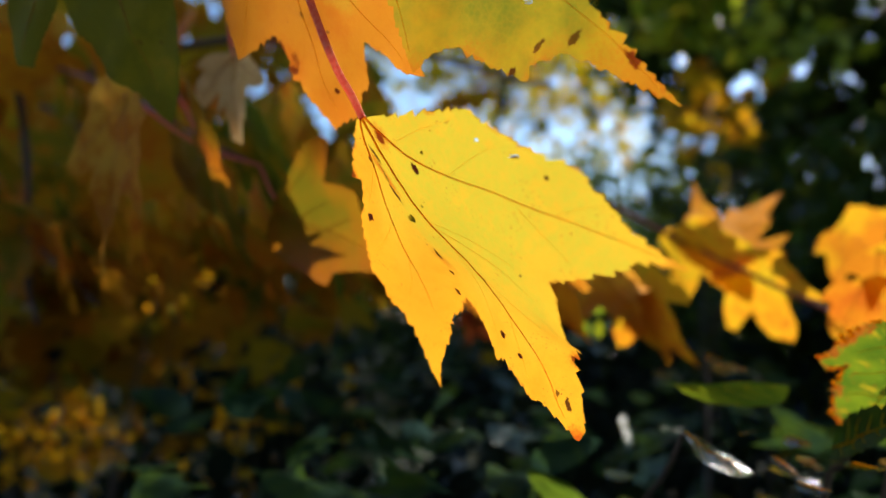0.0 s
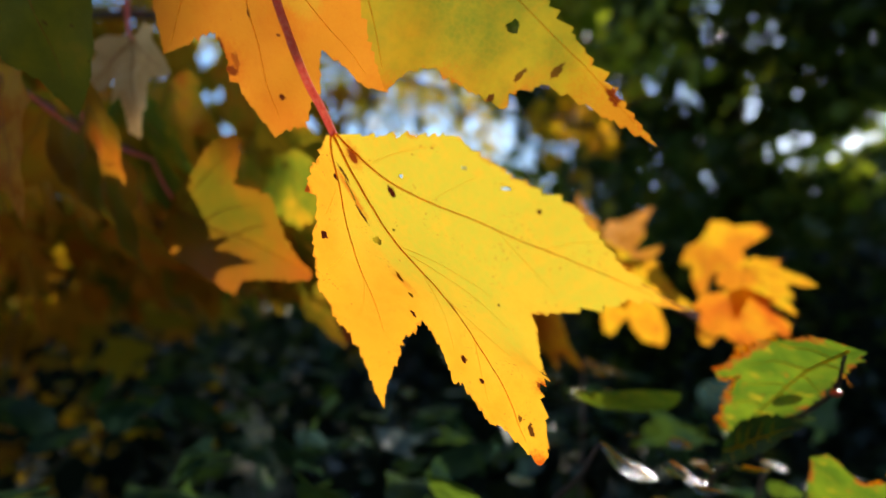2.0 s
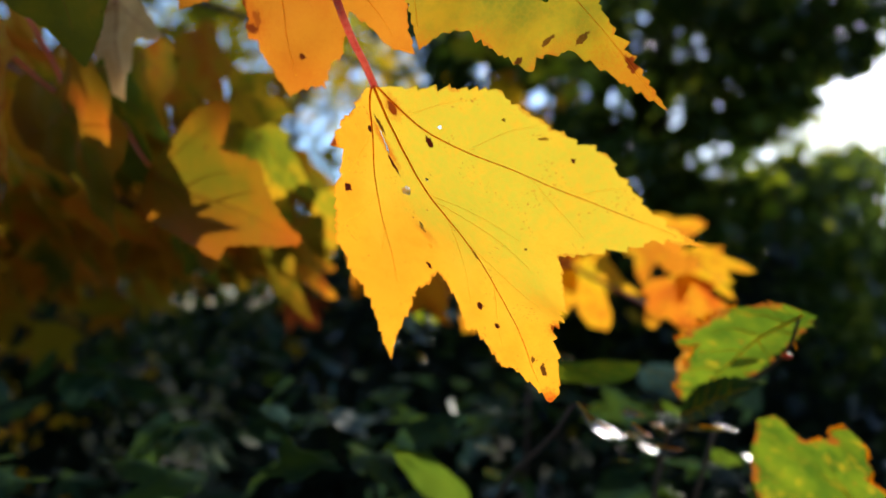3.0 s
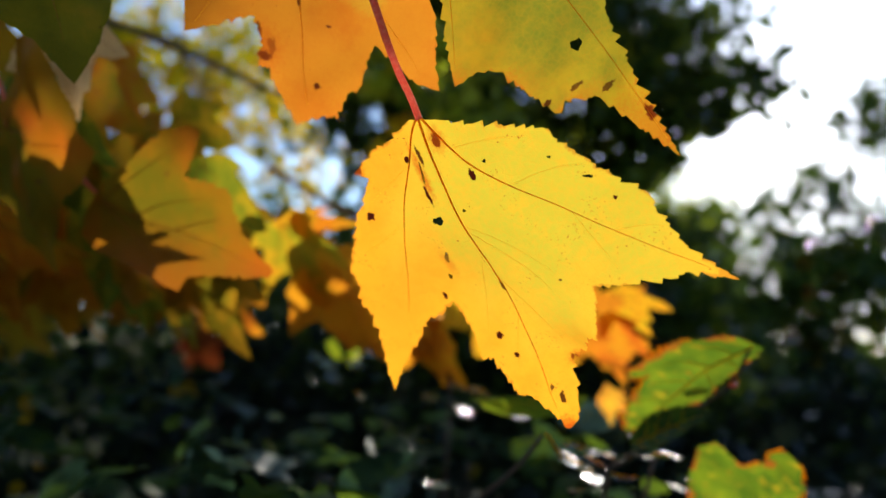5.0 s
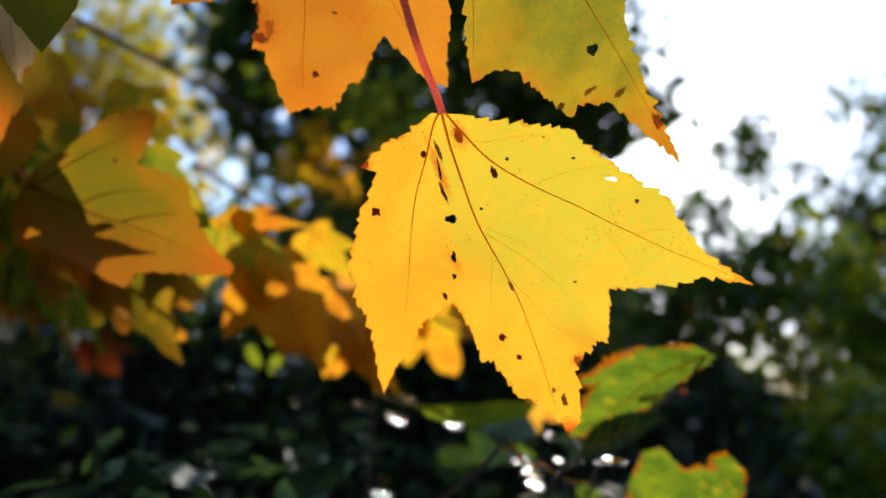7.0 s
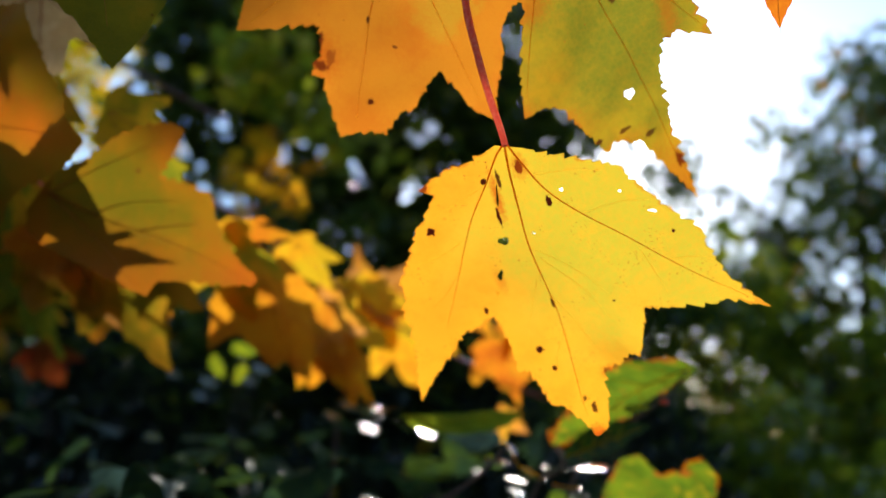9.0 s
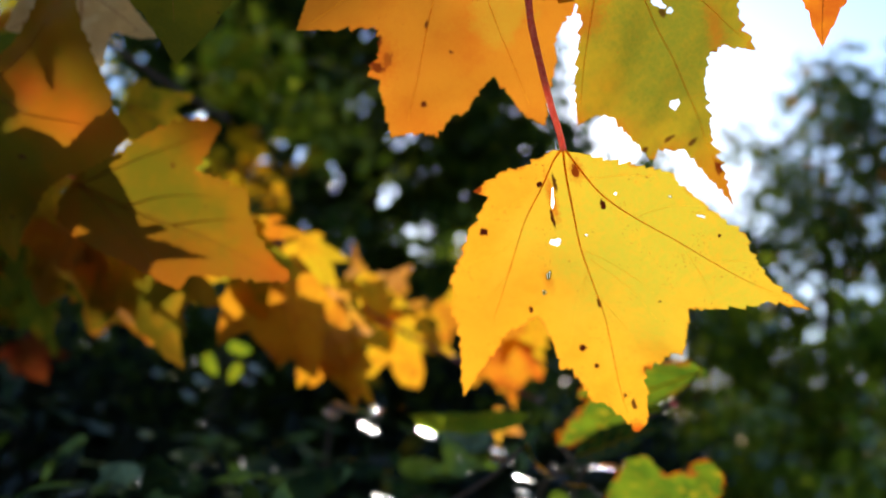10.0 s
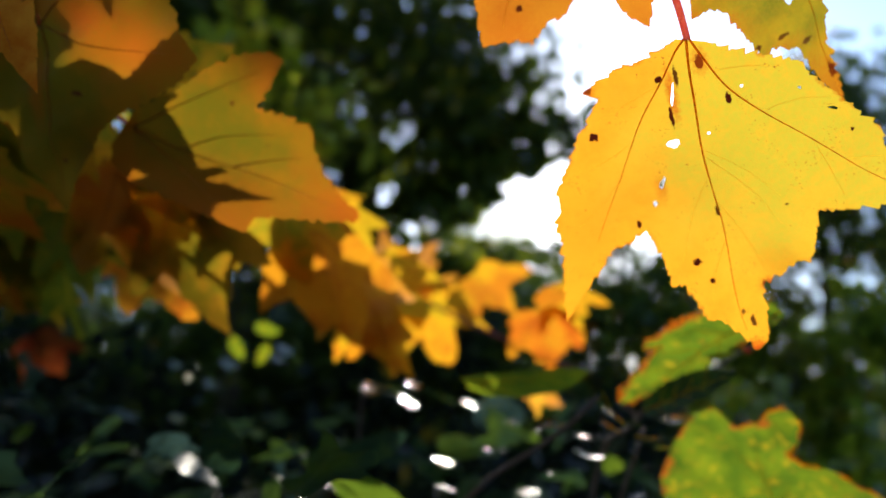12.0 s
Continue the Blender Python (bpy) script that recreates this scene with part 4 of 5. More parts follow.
THREE_LOBES = [(-125, 8), (-105, 20), (-85, 28), (-70, 34), (-60, 44), (-52, 58), (-46, 68), (-40, 60), (-32, 50), (-24, 53), (-17, 62), (-11, 70), (-5, 82), (0, 100),
               (5, 82), (11, 71), (17, 63), (24, 54), (32, 51), (40, 59), (46, 66), (52, 57), (60, 44), (70, 34), (85, 27), (105, 20), (125, 8)]


def maple(foot, tip, facing, material, label, seed, fold=0.15, curl=2.0, wave=1.5, stalk_to=None, profile=None):
    """A maple leaf from its foot to the tip of its middle lobe."""
    axis = Vector(tip) - Vector(foot)
    size = axis.length * 10
    height = soft_height(fold, curl, wave * size, seed)
    lines = [[(0, 0), (0, 40 * size), (0, 85 * size)], [(0, 0), (-22 * size, 26 * size), (-50 * size, 55 * size)], [(0, 0), (22 * size, 26 * size), (50 * size, 55 * size)]]
    ends = None
    if stalk_to:
        f, e = np.array(foot), np.array(stalk_to)
        ends = [f, (f + e) / 2 + np.array((0, 0, -0.006)), e]
    return big_leaf(varied(profile or FIVE_LOBES, size, seed), height, leaf_pose(foot, axis, facing), material, label, lines, seed, stalk_line=ends,
                    count=260, grid=3.0, rib=M_RIB)


FACE = (-0.68, -0.46, -0.57)
node_left = (-0.100, 0.366, 1.482)
maple((-0.128, 0.205, 1.548), (-0.0985, 0.2235, 1.461), (-0.35, -0.85, -0.40), M_OLIVE, "olive green maple leaf hanging in shade", 11, 0.05, 3.0, 1.2)
FOLDED = [(-110, 8), (-80, 13), (-56, 19), (-40, 26), (-28, 36), (-21, 48), (-17, 61), (-12, 60), (-9, 66), (-6, 75), (-3.5, 84), (-1, 93), (1, 93), (2.8, 85), (7, 76.5), (14, 70.3),
          (19.6, 69.2), (24, 61), (28, 49.5), (36, 56.5), (42.5, 63.5), (46.8, 61), (52.5, 49), (56, 36), (58, 22), (96, 8)]


def folded_height(x, y):
    """One half lies open, the other is folded back from the light along the midrib."""
    return np.where(x < 0, -0.75 * np.abs(x), 0.10 * x) + 2.2 * (y / 60.0) ** 2 - 2.0 + 0.8 * np.sin(x * 0.17 + 1.0) * np.cos(y * 0.13) - 5.0 * bell(x, y, 2, 96, 12)


big_leaf(FOLDED, folded_height, leaf_pose((-0.081, 0.341, 1.456), (0.061, -0.064, -0.030), (-0.7457, -0.5095, -0.4293)), M_LL,
         "maple leaf with sunlit golden half and folded shaded half", ([(0, 0), (-0.5, 30), (0.5, 60), (0, 88)], [(0, 0), (20, 21), (38, 42)], [(0, 0), (-6, 24), (-16, 54)],
         [(0.2, 22), (10, 36), (18, 56)], [(0.3, 42), (8, 56), (12, 66)]), 12, stalk_line=[(-0.081, 0.341, 1.456), (-0.090, 0.354, 1.466), node_left], count=420, grid=2.4, tooth=1.6, rib=M_RIB)
maple((-0.060, 0.415, 1.461), (-0.007, 0.432, 1.407), (-0.62, -0.52, -0.50), M_DUSTY, "dull orange-brown maple leaf under the folded one", 13, 0.10, 3.0, 1.5)
maple((-0.035, 0.403, 1.452), (0.004, 0.410, 1.391), FACE, M_OLIVE_GOLD, "olive green maple leaf with yellow lobe tips", 42, 0.12, 3.0, 1.5)
maple((-0.076, 0.496, 1.517), (-0.042, 0.486, 1.448), FACE, M_AMBER, "orange-brown maple leaf behind the shaded ones", 44, 0.12, 2.0, 1.4)
CORNER = [(-150, 10), (-125, 34), (-95, 60), (-80, 72), (-70, 58), (-45, 44), (-30, 40), (-16, 50), (0, 66), (14, 50), (30, 40), (45, 41), (62, 49), (75, 60), (83, 66), (89, 61), (97, 57),
          (106, 54), (116, 53), (128, 57), (140, 44), (156, 12)]
big_leaf(CORNER, soft_height(0.05, 2.0, 1.6, 5.0), leaf_pose((-0.1202, 0.3336, 1.4775), (0.0239, 0.0227, -0.0574), (-0.80, -0.37, -0.48)), M_CORNER,
         "large green and orange maple leaf with a dark scar", ([(0, 0), (1, 30), (0, 58)], [(0, 0), (24, 6), (56, 7)], [(0, 0), (-24, 6), (-58, 10)], [(0, 0), (20, -16), (38, -30)]), 43,
         stalk_line=[(-0.1202, 0.3336, 1.4775), (-0.126, 0.330, 1.495), (-0.150, 0.335, 1.53)], count=320, grid=2.6, tooth=1.5, rib=M_RIB)
maple((-0.065, 0.421, 1.468), (-0.032, 0.430, 1.419), FACE, M_MAPLE_MIX, "brownish orange maple leaf in shade", 14, 0.15, 2.0, 1.5)
maple((0.018, 0.398, 1.472), (0.053, 0.371, 1.472), FACE, M_MAPLE_MIX, "small olive and orange maple leaf", 16, 0.2, 2.0, 1.5, profile=[(a * 0.5, r) for a, r in THREE_LOBES])
maple((-0.104, 0.316, 1.524), (-0.097, 0.310, 1.482), (-0.5, -0.8, 0.0), M_DRY, "crumpled dry tan maple leaf", 17, 0.4, 4.0, 3.0, stalk_to=(-0.110, 0.322, 1.55))
maple((-0.100, 0.395, 1.530), (-0.085, 0.400, 1.470), (-0.5, -0.6, -0.4), M_AMBER, "brown and olive maple leaf in shade", 18, 0.15, 3.0, 1.5)
maple((-0.150, 0.310, 1.500), (-0.165, 0.330, 1.425), FACE, M_RUST, "rust orange maple leaf in shade", 19, 0.12, 2.0, 1.5, stalk_to=node_left)
maple((-0.162, 0.407, 1.519), (-0.132, 0.451, 1.450), (-0.5, -0.7, -0.3), M_AMBER, "narrow orange maple leaf folded along its rib", 20, 0.6, 3.0, 1.5)
maple((0.0474, 0.4049, 1.4571), (0.0925, 0.4142, 1.3848), (-0.60, -0.60, -0.50), M_RUST, "brown-orange maple leaf with drooping lobes", 21, 0.40, 4.0, 2.6, profile=THREE_LOBES)
maple((0.1001, 0.4341, 1.4520), (0.1356, 0.4316, 1.3992), (-0.70, -0.50, -0.35), M_DUSTY, "dusty pink crumpled maple leaf", 45, 0.45, 5.0, 3.6)
maple((0.1347, 0.4521, 1.4266), (0.1554, 0.4466, 1.3828), FACE, M_MAPLE_GOLD, "golden maple leaf with lobes hanging below others", 46, 0.2, 3.0, 2.0)
maple((0.129, 0.456, 1.448), (0.167, 0.446, 1.387), FACE, M_MAPLE_GOLD, "golden maple leaf with brown flecks in patchy sun", 22, 0.2, 3.0, 1.6)
maple((0.087, 0.439, 1.486), (0.122, 0.435, 1.457), FACE, M_MAPLE_GOLD, "golden maple leaf in patchy sun", 23, 0.3, 2.0, 1.5)
maple((0.215, 0.525, 1.455), (0.263, 0.521, 1.514), (-0.5, -0.7, 0.3), M_DUSTY, "folded brownish maple leaf with its tip up", 24, 0.6, 4.0, 1.6)
maple((0.190, 0.510, 1.485), (0.245, 0.515, 1.430), FACE, M_MAPLE_GOLD, "golden yellow maple leaf", 25, 0.2, 2.0, 1.6)
maple((0.235, 0.500, 1.462), (0.267, 0.494, 1.395), FACE, M_MAPLE_GOLD, "golden maple leaf hanging by a red stalk", 26, 0.2, 2.0, 1.6)
maple((0.245, 0.372, 1.457), (0.286, 0.375, 1.428), FACE, M_MAPLE_GOLD, "golden orange maple leaf in full sun", 27, 0.25, 2.0, 1.5)
maple((0.250, 0.392, 1.440), (0.285, 0.403, 1.394), FACE, M_MAPLE_RED, "deep orange maple leaf glowing in the sun", 28, 0.25, 3.0, 1.6)
maple((0.316, 0.517, 1.493), (0.336, 0.476, 1.451), (-0.3, -0.8, -0.4), M_MAPLE_GOLD, "amber maple leaf with raised lobes", 29, 0.3, 2.0, 1.6)
maple((0.2861, 0.4229, 1.3865), (0.3005, 0.4040, 1.3710), FACE, M_DUSTY, "small orange-brown maple leaf near the shrub", 30, 0.4, 2.0, 1.2)

maple((0.014, 0.402, 1.471), (0.049, 0.404, 1.421), FACE, M_MAPLE_MIX, "olive maple leaf with a yellow lower rim", 32, 0.12, 2.0, 1.4)
maple((-0.064, 0.457, 1.445), (-0.044, 0.466, 1.403), FACE, M_MAPLE_GREEN, "dark green maple leaf with orange tips", 33, 0.12, 2.0, 1.4)
maple((-0.052, 0.399, 1.518), (-0.014, 0.387, 1.507), FACE, M_MAPLE_GREEN, "green maple leaf half hidden behind others", 34, 0.12, 2.0, 1.4)
maple((-0.036, 0.386, 1.494), (-0.014, 0.398, 1.436), FACE, M_MAPLE_GREEN, "dark green maple leaf behind the folded one", 47, 0.12, 2.0, 1.4)
maple((-0.084, 0.617, 1.631), (-0.054, 0.627, 1.551), FACE, M_AMBER, "olive and orange maple leaf in shade", 48, 0.12, 2.0, 1.4)
maple((-0.055, 0.638, 1.567), (-0.015, 0.648, 1.487), FACE, M_OLIVE_GOLD, "olive maple leaf with yellow spots in shade", 49, 0.12, 2.0, 1.4)
maple((-0.093, 0.411, 1.488), (-0.070, 0.405, 1.449), FACE, M_MAPLE_GREEN, "olive maple leaf in deep shade", 35, 0.12, 2.0, 1.4)
maple((-0.117, 0.382, 1.515), (-0.088, 0.403, 1.450), FACE, M_MAPLE_GREEN, "broad olive green maple leaf in shade", 37, 0.08, 2.0, 1.4)
maple((-0.125, 0.425, 1.452), (-0.075, 0.447, 1.425), FACE, M_AMBER, "dull orange maple leaf in shade", 38, 0.10, 2.0, 1.4)
maple((-0.010, 0.470, 1.500), (0.025, 0.475, 1.455), FACE, M_LL, "green and gold maple leaf behind the twig", 39, 0.10, 2.0, 1.4)
maple((0.0620, 0.9337, 1.4184), (0.1020, 0.9337, 1.3734), (-0.3, -0.8, -0.3), M_DEEP_RED, "rust red maple leaf low in the undergrowth", 40, 0.25, 2.0, 1.6)
maple((-0.026, 0.088, 1.566), (0.024, 0.0977, 1.465), FACE, M_MAPLE_RED, "orange maple leaf with a browned tip", 36, 0.12, 2.0, 1.4, profile=[(a, min(r, 74) if abs(a) < 34 else r * 0.66) for a, r in FIVE_LOBES])


def twig(name, points, r0, r1, material, label):
    v, f = tube(smooth_line(points, 8), r0, r1, 8, 0.05)
    return tagged(new(name, mesh_of(name, v, f, material)), label, "twig")


twig("maple_twig", [(-0.26, 0.30, 1.60), (-0.16, 0.24, 1.585), (-0.05, 0.16, 1.56), (0.03, 0.12, 1.57)], 0.0028, 0.0016, M_TWIG, "grey-brown maple twig from which the leaves hang")
twig("maple_twig", [(-0.34, 0.56, 1.60), (-0.22, 0.45, 1.545), (-0.14, 0.385, 1.50), (-0.100, 0.366, 1.482)], 0.0020, 0.0009, M_TWIG_RED, "reddish maple twig bearing shaded leaves")
twig("maple_twig", [(0.05, 0.60, 1.56), (0.14, 0.53, 1.50), (0.215, 0.51, 1.462), (0.262, 0.43, 1.42), (0.300, 0.385, 1.398)], 0.0024, 0.0012, M_TWIG_RED, "thin red maple twig with golden leaves")

twig("maple_twig", [(-0.42, 0.585, 1.72), (-0.39, 0.591, 1.632), (-0.371, 0.596, 1.574), (-0.360, 0.603, 1.505), (-0.356, 0.611, 1.426), (-0.343, 0.613, 1.380)], 0.0036, 0.0026, M_TWIG, "bare dark maple twig hanging among shaded leaves")

# shaded leaves further back on the same branches
rng_fill = np.random.default_rng(77)
fill_meshes = []
for k in range(6):
    mat = (M_MAPLE_MIX, M_RUST, M_MAPLE_MIX, M_MAPLE_RED, M_RUST, M_MAPLE_GREEN)[k]
    fill_meshes.append(blade("leaf", varied(FIVE_LOBES, 0.75, 200 + k), soft_height(0.2, 3.0, 1.5, k), mat, 90, 7.0, 1.2, 4.0, 300 + k))
maple_branch = new("maple_branch")
tagged(maple_branch, "maple branch with orange and green leaves in shade", "branch")
v, f = joined([tube(smooth_line([(-0.75, 0.95, 1.45), (-0.45, 0.75, 1.62), (-0.15, 0.62, 1.66), (0.10, 0.60, 1.62)], 6), 0.006, 0.002, 8, 0.04),
               tube(smooth_line([(-0.45, 0.75, 1.62), (-0.25, 0.62, 1.52), (-0.10, 0.52, 1.46)], 6), 0.003, 0.0012, 7, 0.04),
               tube(smooth_line([(-0.60, 0.86, 1.54), (-0.38, 0.62, 1.47), (-0.24, 0.50, 1.40)], 6), 0.003, 0.0012, 7, 0.04)])
part("stem", mesh_of("stem", v, f, M_TWIG), maple_branch)
for k in range(160):
    p = Vector((rng_fill.uniform(-0.52, 0.0), rng_fill.uniform(0.49, 0.85), rng_fill.uniform(1.43, 1.68)))
    if p.x > -0.22:
        p.z = min(p.z, 1.385 + 0.17 * p.y + 0.02 * rng_fill.normal())
    face = Vector(FACE) + Vector(rng_fill.normal(size=3) * 0.4)
    ax = Vector((0.35, 0.1, -0.8)) + Vector(rng_fill.normal(size=3) * 0.4)
    ob = part("leaf", fill_meshes[k % 6], maple_branch)
    ob.matrix_world = leaf_pose(p, ax, face) @ Matrix.Scale(rng_fill.uniform(0.7, 1.1), 4)

# ---- the shrub in front: serrated and lobed leaves ----
OVAL = [(-120, 3), (-80, 10), (-50, 22), (-34, 36), (-24, 50), (-16, 66), (-9, 82), (-3, 95), (0, 100), (3, 95), (9, 82), (16, 66), (24, 50), (34, 36), (50, 22), (80, 10), (120, 3)]
LOBED = [(-79.6, 55.7), (-58.4, 74.3), (-43.7, 82.6), (-33.8, 84.9), (-23.8, 84.5), (-15.6, 79.7), (-10.5, 84.0), (-13.7, 96.2), (-13.9, 108.7), (-10.1, 116.9), (-5.7, 110.7), (-2.9, 101.3), (3.4, 98.9), (5.4, 104.0), (7.3, 112.8), (13.9, 110.0), (27.4, 94.3), (45.2, 82.0), (66.8, 68.0)]


def shrub_leaf(foot, tip, facing, profile, material, label, seed, width=1.0, fold=0.2, curl=3.0, wave=1.0, tooth=1.0, edge=False, h=None):
    axis = Vector(tip) - Vector(foot)
    size = axis.length * 10
    prof = [(a * width, r * size) for a, r in profile]
    h = h or soft_height(fold, curl * size, wave * size, seed)
    ob = new("shrub_leaf")
    ob.matrix_world = leaf_pose(foot, axis, facing)
    tagged(ob, label, "leaf", "shrub leaves")
    face = part("blade", blade("blade", prof, h, material, 320, 2.2, tooth, 3.2, seed), ob)
    part("vein", vein_mesh("vein", [(0, 0), (0, 45 * size), (0, 92 * size)], h, 0.5, 0.1, M_VEIN_PALE, -0.05), ob)
    for row in range(4):
        for k in (1, -1):
            y0 = (14 + 17 * row + 3 * k) * size
            reach = (17 - 2.6 * row) * size * width
            part("side_vein", vein_mesh("side_vein", [(0, y0), (k * reach * 0.5, y0 + reach * 0.45), (k * reach, y0 + reach * 1.15)], h, 0.28, 0.08, M_VEIN_PALE, -0.05), face)
    if edge:
        rim = outline(prof, 320, tooth, 3.2, seed)
        pts = [np.array((p[0], p[1], h(np.array([p[0]]), np.array([p[1]]))[0])) / 1000 for p in rim[30:190]]
        pieces = [tube(pts[a:a + n_], 0.0007, 0.0004, 5, 0.5, seed + a) for a, n_ in ((2, 9), (20, 22), (50, 6), (66, 30), (106, 8), (124, 20), (150, 7))]
        v_, f_ = joined(pieces)
        part("scorched_edge", mesh_of("scorched_edge", v_, f_, M_VEIN), face, "red-brown dried leaf edge")
    return ob


TOOTHED = [(-100, 8), (-56, 14), (-37, 26), (-29, 38), (-24, 50), (-21.5, 62), (-17, 65), (-14, 58), (-11, 70), (-8, 79), (-4, 95), (0, 100), (3, 95), (9, 79), (13, 60), (17, 40), (25, 22), (70, 6)]


def arched_height(x, y):
    """The wide half bulges away between foot and tip, the narrow half is bent back."""
    return 7.5 * bell(x, y, -14, 34, 20) + np.where(x > 0, 0.55 * x, 0.0) + 0.9 * np.sin(x * 0.3) * np.cos(y * 0.22)


shrub_leaf((0.1405, 0.1845, 1.4085), (0.1659, 0.2758, 1.3695), (-0.524, -0.208, -0.826), TOOTHED, M_SHRUB_LIT, "bright green toothed leaf with scorched red edge", 41, 1.0, tooth=3.0, edge=True, h=arched_height)
shrub_leaf((0.146, 0.252, 1.366), (0.141, 0.205, 1.384), (-0.85, 0.05, 0.25), OVAL, M_SHRUB_DULL, "small dark green toothed leaf on the twig", 42, 0.75, 0.35, 3.0, 1.6, 2.0)
shrub_leaf((0.2523, 0.2223, 1.2937), (0.1812, 0.2167, 1.3581), (-0.67, 0.0, -0.74), LOBED, M_SHRUB_LIT, "bright green leaf with rounded lobes and browned rim", 43, 1.0, 0.04, 2.0, 1.6, 1.0, True)
shrub_leaf((0.1263, 0.3500, 1.3772), (0.1449, 0.2821, 1.3819), (0.0, -0.75, -0.65), OVAL, M_SHRUB_OLIVE, "long green oval leaf seen from below", 44, 1.35, 0.2, 4.0, 1.0, 0.5)
shrub_leaf((0.0855, 0.2390, 1.3700), (0.1120, 0.2430, 1.3570), (-0.36, 0.45, -0.80), OVAL, M_WAXY, "curled glossy leaf that mirrors the sun", 45, 1.2, 0.25, 9.0, 4.0, 0.6)
shrub_leaf((0.235, 0.575, 1.385), (0.262, 0.540, 1.372), (-0.31, 0.54, -0.78), OVAL, M_SHRUB, "glossy dark leaf that mirrors the sky", 46, 1.0, 0.2, 4.0, 1.0, 0.4)
shrub_leaf((0.298, 0.486, 1.374), (0.372, 0.499, 1.350), (-0.5, -0.6, -0.5), OVAL, M_SHRUB_BLUE, "dull blue-green leaf that mirrors the sky", 47, 1.3, 0.2, 4.0, 1.0, 0.4)
for (foot, tip), seed in ((((0.1309, 0.2485, 1.3544), (0.1375, 0.2377, 1.3530)), 48), (((0.1441, 0.2371, 1.3638), (0.1450, 0.2250, 1.3630)), 49), (((0.1717, 0.3291, 1.3578), (0.1709, 0.3118, 1.3567)), 50), (((0.1310, 0.2665, 1.3590), (0.1365, 0.2580, 1.3540)), 51)):
    shrub_leaf(foot, tip, (0.16, 0.0, -0.99), OVAL, M_WAXY, "tiny curled waxy leaf glinting in the sun", seed, 1.5, 0.3, 12.0, 6.0, 0.4)

for k, (foot, tip, facing) in enumerate((((0.141, 0.649, 1.416), (0.152, 0.645, 1.397), (-1.13, -1.39, -0.70)),
                                        ((0.138, 0.607, 1.424), (0.154, 0.592, 1.420), (-0.69, -1.05, -0.52)),
                                        ((0.154, 0.610, 1.409), (0.151, 0.619, 1.392), (-1.25, -1.43, -0.73)))):
    shrub_leaf(foot, tip, facing, OVAL, M_SHRUB_OLIVE, "small yellow-green leaf lit through by the sun", 56 + k, 1.3, 0.35, 6.0, 2.0, 2.0)

front_shrub = new("front_shrub")
tagged(front_shrub, "leafy shrub with dark glossy leaves on thin twigs", "shrub")
stems = [tube(smooth_line([(0.16, 0.40, 0.0), (0.15, 0.33, 0.7), (0.165, 0.30, 1.27), (0.158, 0.262, 1.362), (0.161, 0.226, 1.385), (0.156, 0.206, 1.396), (0.1420, 0.1870, 1.4080)], 8), 0.0018, 0.0006, 8, 0.03),
         tube(smooth_line([(0.158, 0.262, 1.362), (0.162, 0.268, 1.366), (0.1659, 0.2758, 1.3695)], 8), 0.0009, 0.0006, 7, 0.03),
         tube(smooth_line([(0.20, 0.50, 0.0), (0.21, 0.42, 0.8), (0.19, 0.32, 1.22), (0.18, 0.27, 1.358)], 8), 0.0028, 0.0010, 8, 0.03),
         tube(smooth_line([(0.12, 0.50, 0.0), (0.10, 0.42, 0.8), (0.10, 0.36, 1.25), (0.0855, 0.2405, 1.3695)], 8), 0.0028, 0.0010, 8, 0.03),
         tube(smooth_line([(0.28, 0.62, 0.0), (0.26, 0.60, 0.8), (0.24, 0.58, 1.30), (0.235, 0.575, 1.385)], 8), 0.0028, 0.0010, 8, 0.03)]
for s in stems:
    part("stem", mesh_of("stem", *s, M_TWIG), front_shrub)
bm = bmesh.new()
bmesh.ops.create_uvsphere(bm, u_segments=12, v_segments=8, radius=0.0017, matrix=pose(0.1551, 0.2045, 1.3950) @ Matrix.Diagonal((1.3, 1.1, 0.8, 1)))
bud = bpy.data.meshes.new("berry")
bm.to_mesh(bud)
bm.free()
bud.materials.append(M_BERRY)
bud.shade_smooth()
part("berry", bud, front_shrub, "small red berry at the stem's end")
shrub_meshes = []
for k in range(6):
    prof = [(a * (0.9 + 0.08 * k), r * 0.5) for a, r in OVAL] if k < 3 else varied(FIVE_LOBES, 0.42, 500 + k)
    shrub_meshes.append(blade("leaf", prof, soft_height(0.30, 6.0, 1.6, k), M_SHRUB_MID if k == 2 else M_SHRUB_BLUE if k == 5 else M_SHRUB, 80, 4.0, 0.8, 4.0, 400 + k))
for k in range(300):
    u = rng_fill.uniform(0, 1)
    p = Vector((rng_fill.uniform(-0.16, 0.46), rng_fill.uniform(0.27, 0.85), 0))
    p.z = 1.350 - 0.28 * u ** 1.4 + 0.015 * rng_fill.normal() - 0.20 * max(0.0, 0.42 - p.y)
    ax = Vector((rng_fill.normal(), rng_fill.normal(), rng_fill.normal() * 0.4 - 0.1))
    ob = part("leaf", shrub_meshes[(0, 1, 3, 4, 0, 3, 1, 4, 2, 3, 0, 5)[k % 12]], front_shrub)
    ob.matrix_world = leaf_pose(p, ax, Vector((0, 0, -1)) + Vector(rng_fill.normal(size=3) * 0.55)) @ Matrix.Scale(rng_fill.uniform(0.55, 1.15), 4)
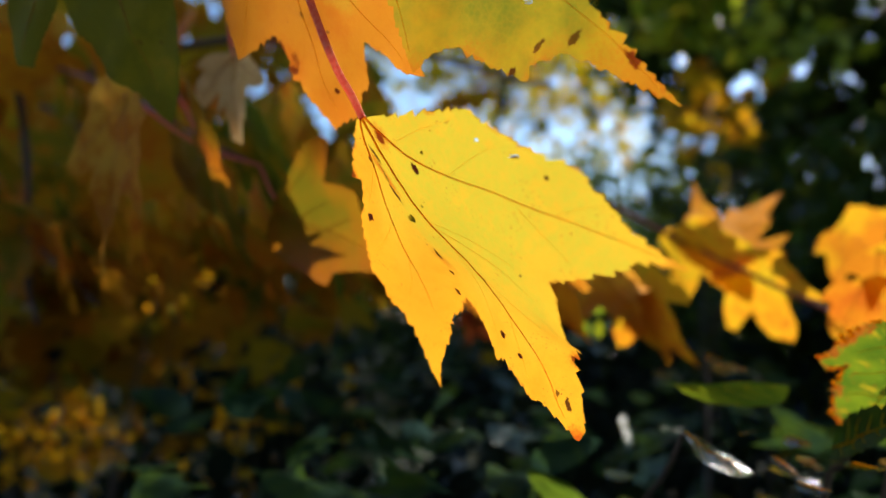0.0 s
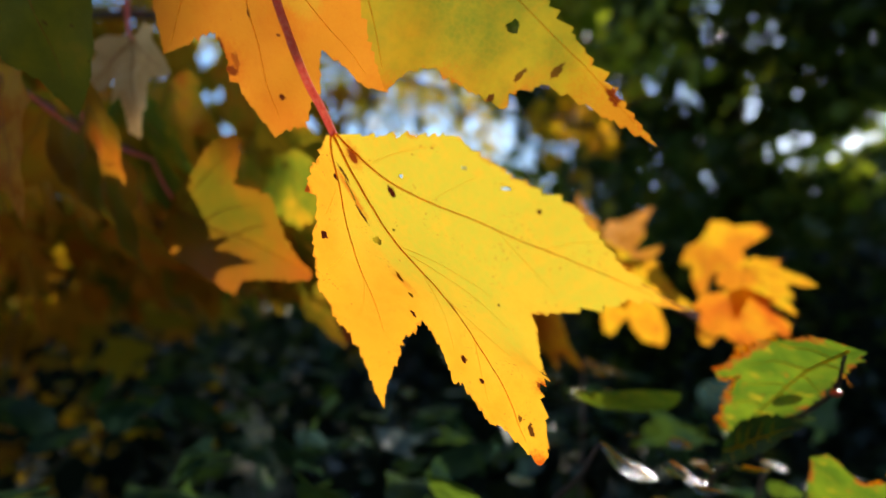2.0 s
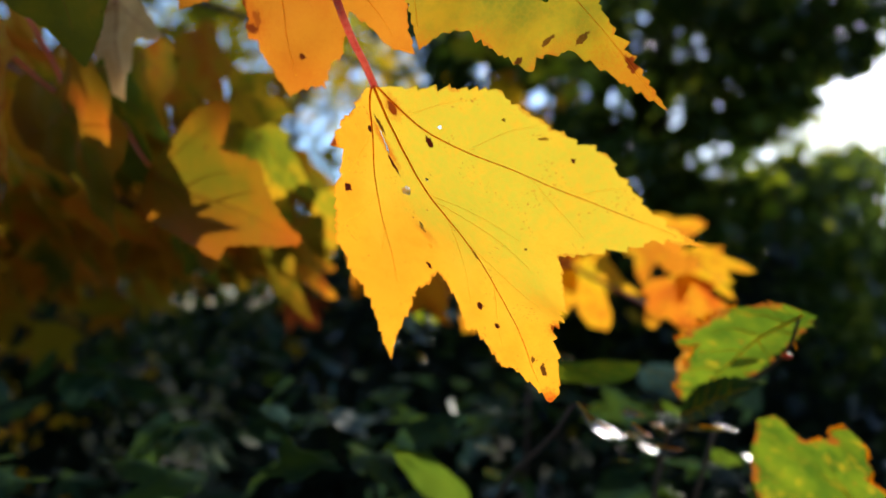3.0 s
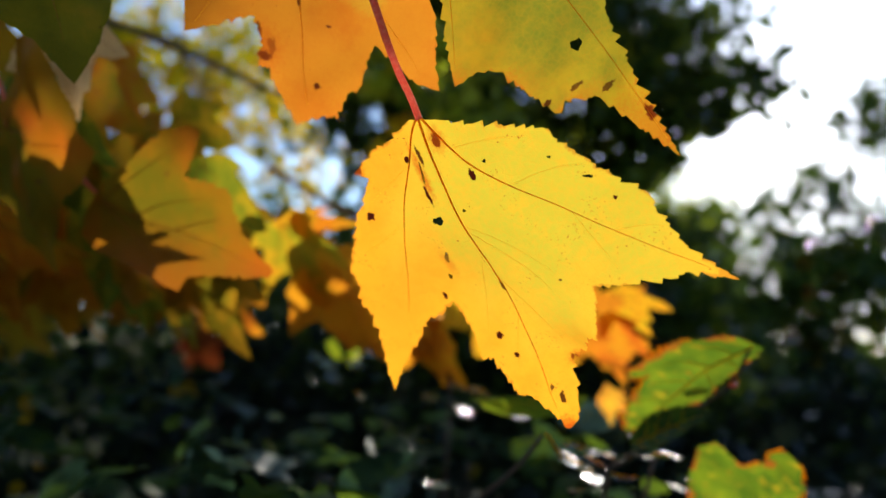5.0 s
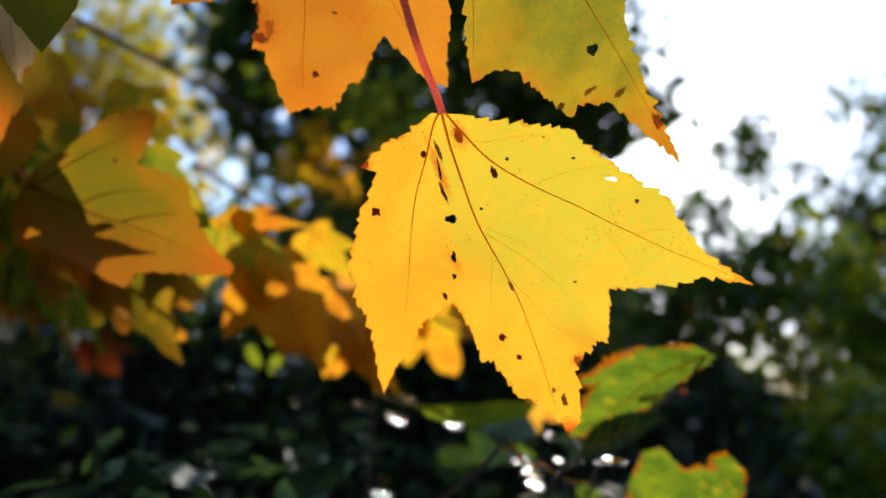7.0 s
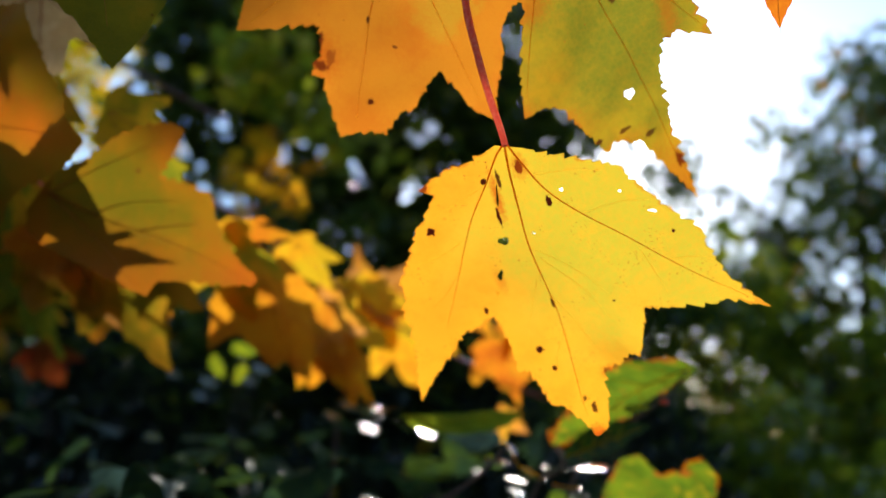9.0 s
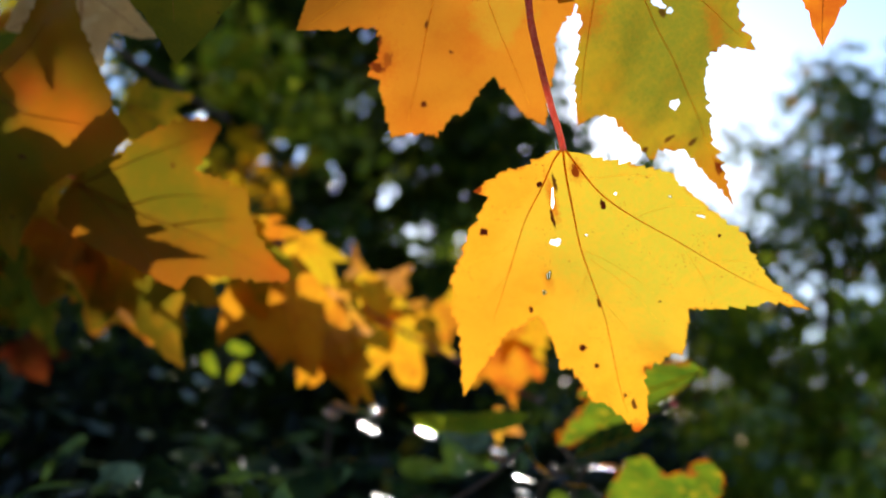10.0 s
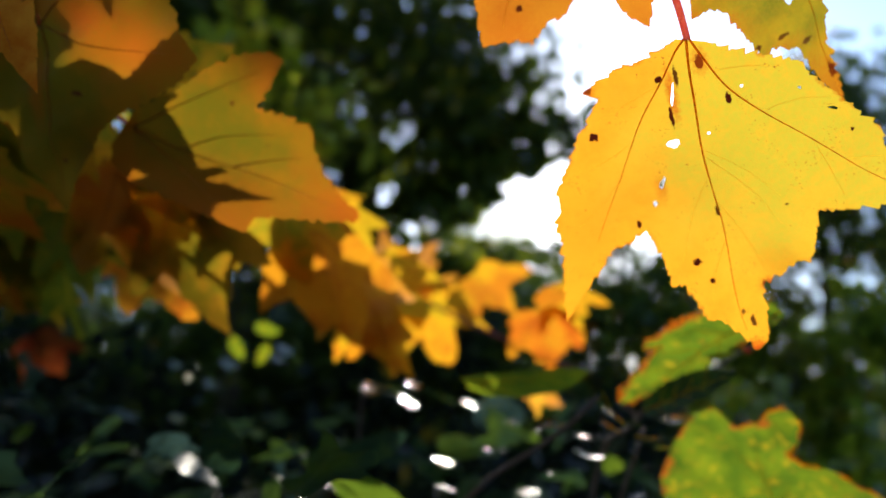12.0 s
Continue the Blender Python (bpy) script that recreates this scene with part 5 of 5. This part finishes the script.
# a few waxy leaf tips of the shrub that catch the low sun
tip_mesh = blade("leaf", [(a * 1.5, r * 0.14) for a, r in OVAL], soft_height(0.06, 6.0, 0.4, 3), M_WAXY, 60, 1.6, 0.3, 3.0, 409)
for k, (p, up) in enumerate((((0.197, 0.475, 1.381), (0.27, -0.52, 0.81)),
                               ((0.088, 0.331, 1.370), (0.32, -0.51, 0.80)),
                               ((0.086, 0.435, 1.376), (0.46, -0.59, 0.67)),
                               ((0.158, 0.482, 1.374), (0.35, -0.56, 0.75)),
                               ((0.123, 0.352, 1.383), (0.25, -0.50, 0.83)),
                               ((0.143, 0.262, 1.360), (0.14, -0.35, 0.93)),
                               ((0.084, 0.332, 1.336), (0.21, -0.40, 0.89)),
                               ((0.161, 0.339, 1.357), (0.15, -0.37, 0.92)),
                               ((0.018, 0.384, 1.349), (0.47, -0.56, 0.68)),
                               ((0.081, 0.621, 1.345), (0.57, -0.59, 0.57)),
                               ((0.131, 0.426, 1.346), (0.36, -0.50, 0.78)),
                               ((0.144, 0.217, 1.392), (-0.31, 0.16, 0.94)),
                               ((0.152, 0.224, 1.384), (-0.40, 0.35, 0.85)),
                               ((0.151, 0.237, 1.362), (-0.16, -0.01, 0.99)),
                               ((0.146, 0.287, 1.352), (0.02, -0.23, 0.97)),
                               ((0.146, 0.261, 1.360), (-0.24, 0.08, 0.97)),
                               ((0.155, 0.236, 1.362), (-0.32, 0.24, 0.92)),
                               ((0.113, 0.507, 1.401), (0.56, -0.62, 0.55)),
                               ((0.127, 0.558, 1.395), (0.53, -0.62, 0.58)),
                               ((0.126, 0.587, 1.374), (0.52, -0.62, 0.59)),
                               ((0.098, 0.340, 1.323), (0.10, -0.31, 0.94)),
                               ((0.130, 0.236, 1.350), (-0.26, 0.16, 0.95)),
                               ((0.134, 0.267, 1.343), (-0.24, 0.10, 0.97)),
                               ((0.170, 0.255, 1.362), (0.05, -0.27, 0.96)),
                               ((0.161, 0.300, 1.343), (0.20, -0.38, 0.90)),
                               ((0.246, 0.756, 1.386), (0.50, -0.61, 0.61)),
                               ((0.230, 0.851, 1.375), (0.56, -0.61, 0.57)),
                               ((0.216, 0.930, 1.403), (0.61, -0.62, 0.49)),
                               ((0.235, 0.665, 1.389), (0.47, -0.61, 0.64)),
                               ((0.179, 0.605, 1.400), (0.53, -0.62, 0.59)),
                               ((0.190, 0.784, 1.379), (0.59, -0.60, 0.55)),
                               ((0.160, 0.622, 1.402), (0.55, -0.62, 0.56)),
                               ((0.240, 0.544, 1.380), (0.35, -0.55, 0.76)),
                               ((0.155, 0.596, 1.407), (0.54, -0.63, 0.56)),
                               ((0.170, 0.587, 1.391), (0.50, -0.61, 0.61)),
                               ((0.130, 0.659, 1.378), (0.58, -0.60, 0.55)),
                               ((0.134, 0.650, 1.393), (0.59, -0.61, 0.53)),
                               ((0.149, 0.542, 1.372), (0.48, -0.59, 0.66)),
                               ((0.188, 0.432, 1.371), (0.26, -0.49, 0.84)),
                               ((0.186, 0.406, 1.368), (0.21, -0.44, 0.87)),
                               ((0.119, 0.392, 1.350), (0.31, -0.49, 0.82)),
                               ((0.182, 0.509, 1.375), (0.39, -0.56, 0.73)),
                               ((0.170, 0.451, 1.367), (0.32, -0.52, 0.79)))):
    ob = part("leaf", tip_mesh, front_shrub)
    ob.matrix_world = leaf_pose(p, (math.cos(k * 2.1), math.sin(k * 2.1), -0.1), -Vector(up)) @ Matrix.Scale((1.0, 0.7, 1.2)[k % 3] * (1.0 if k < 25 else 1.35), 4)
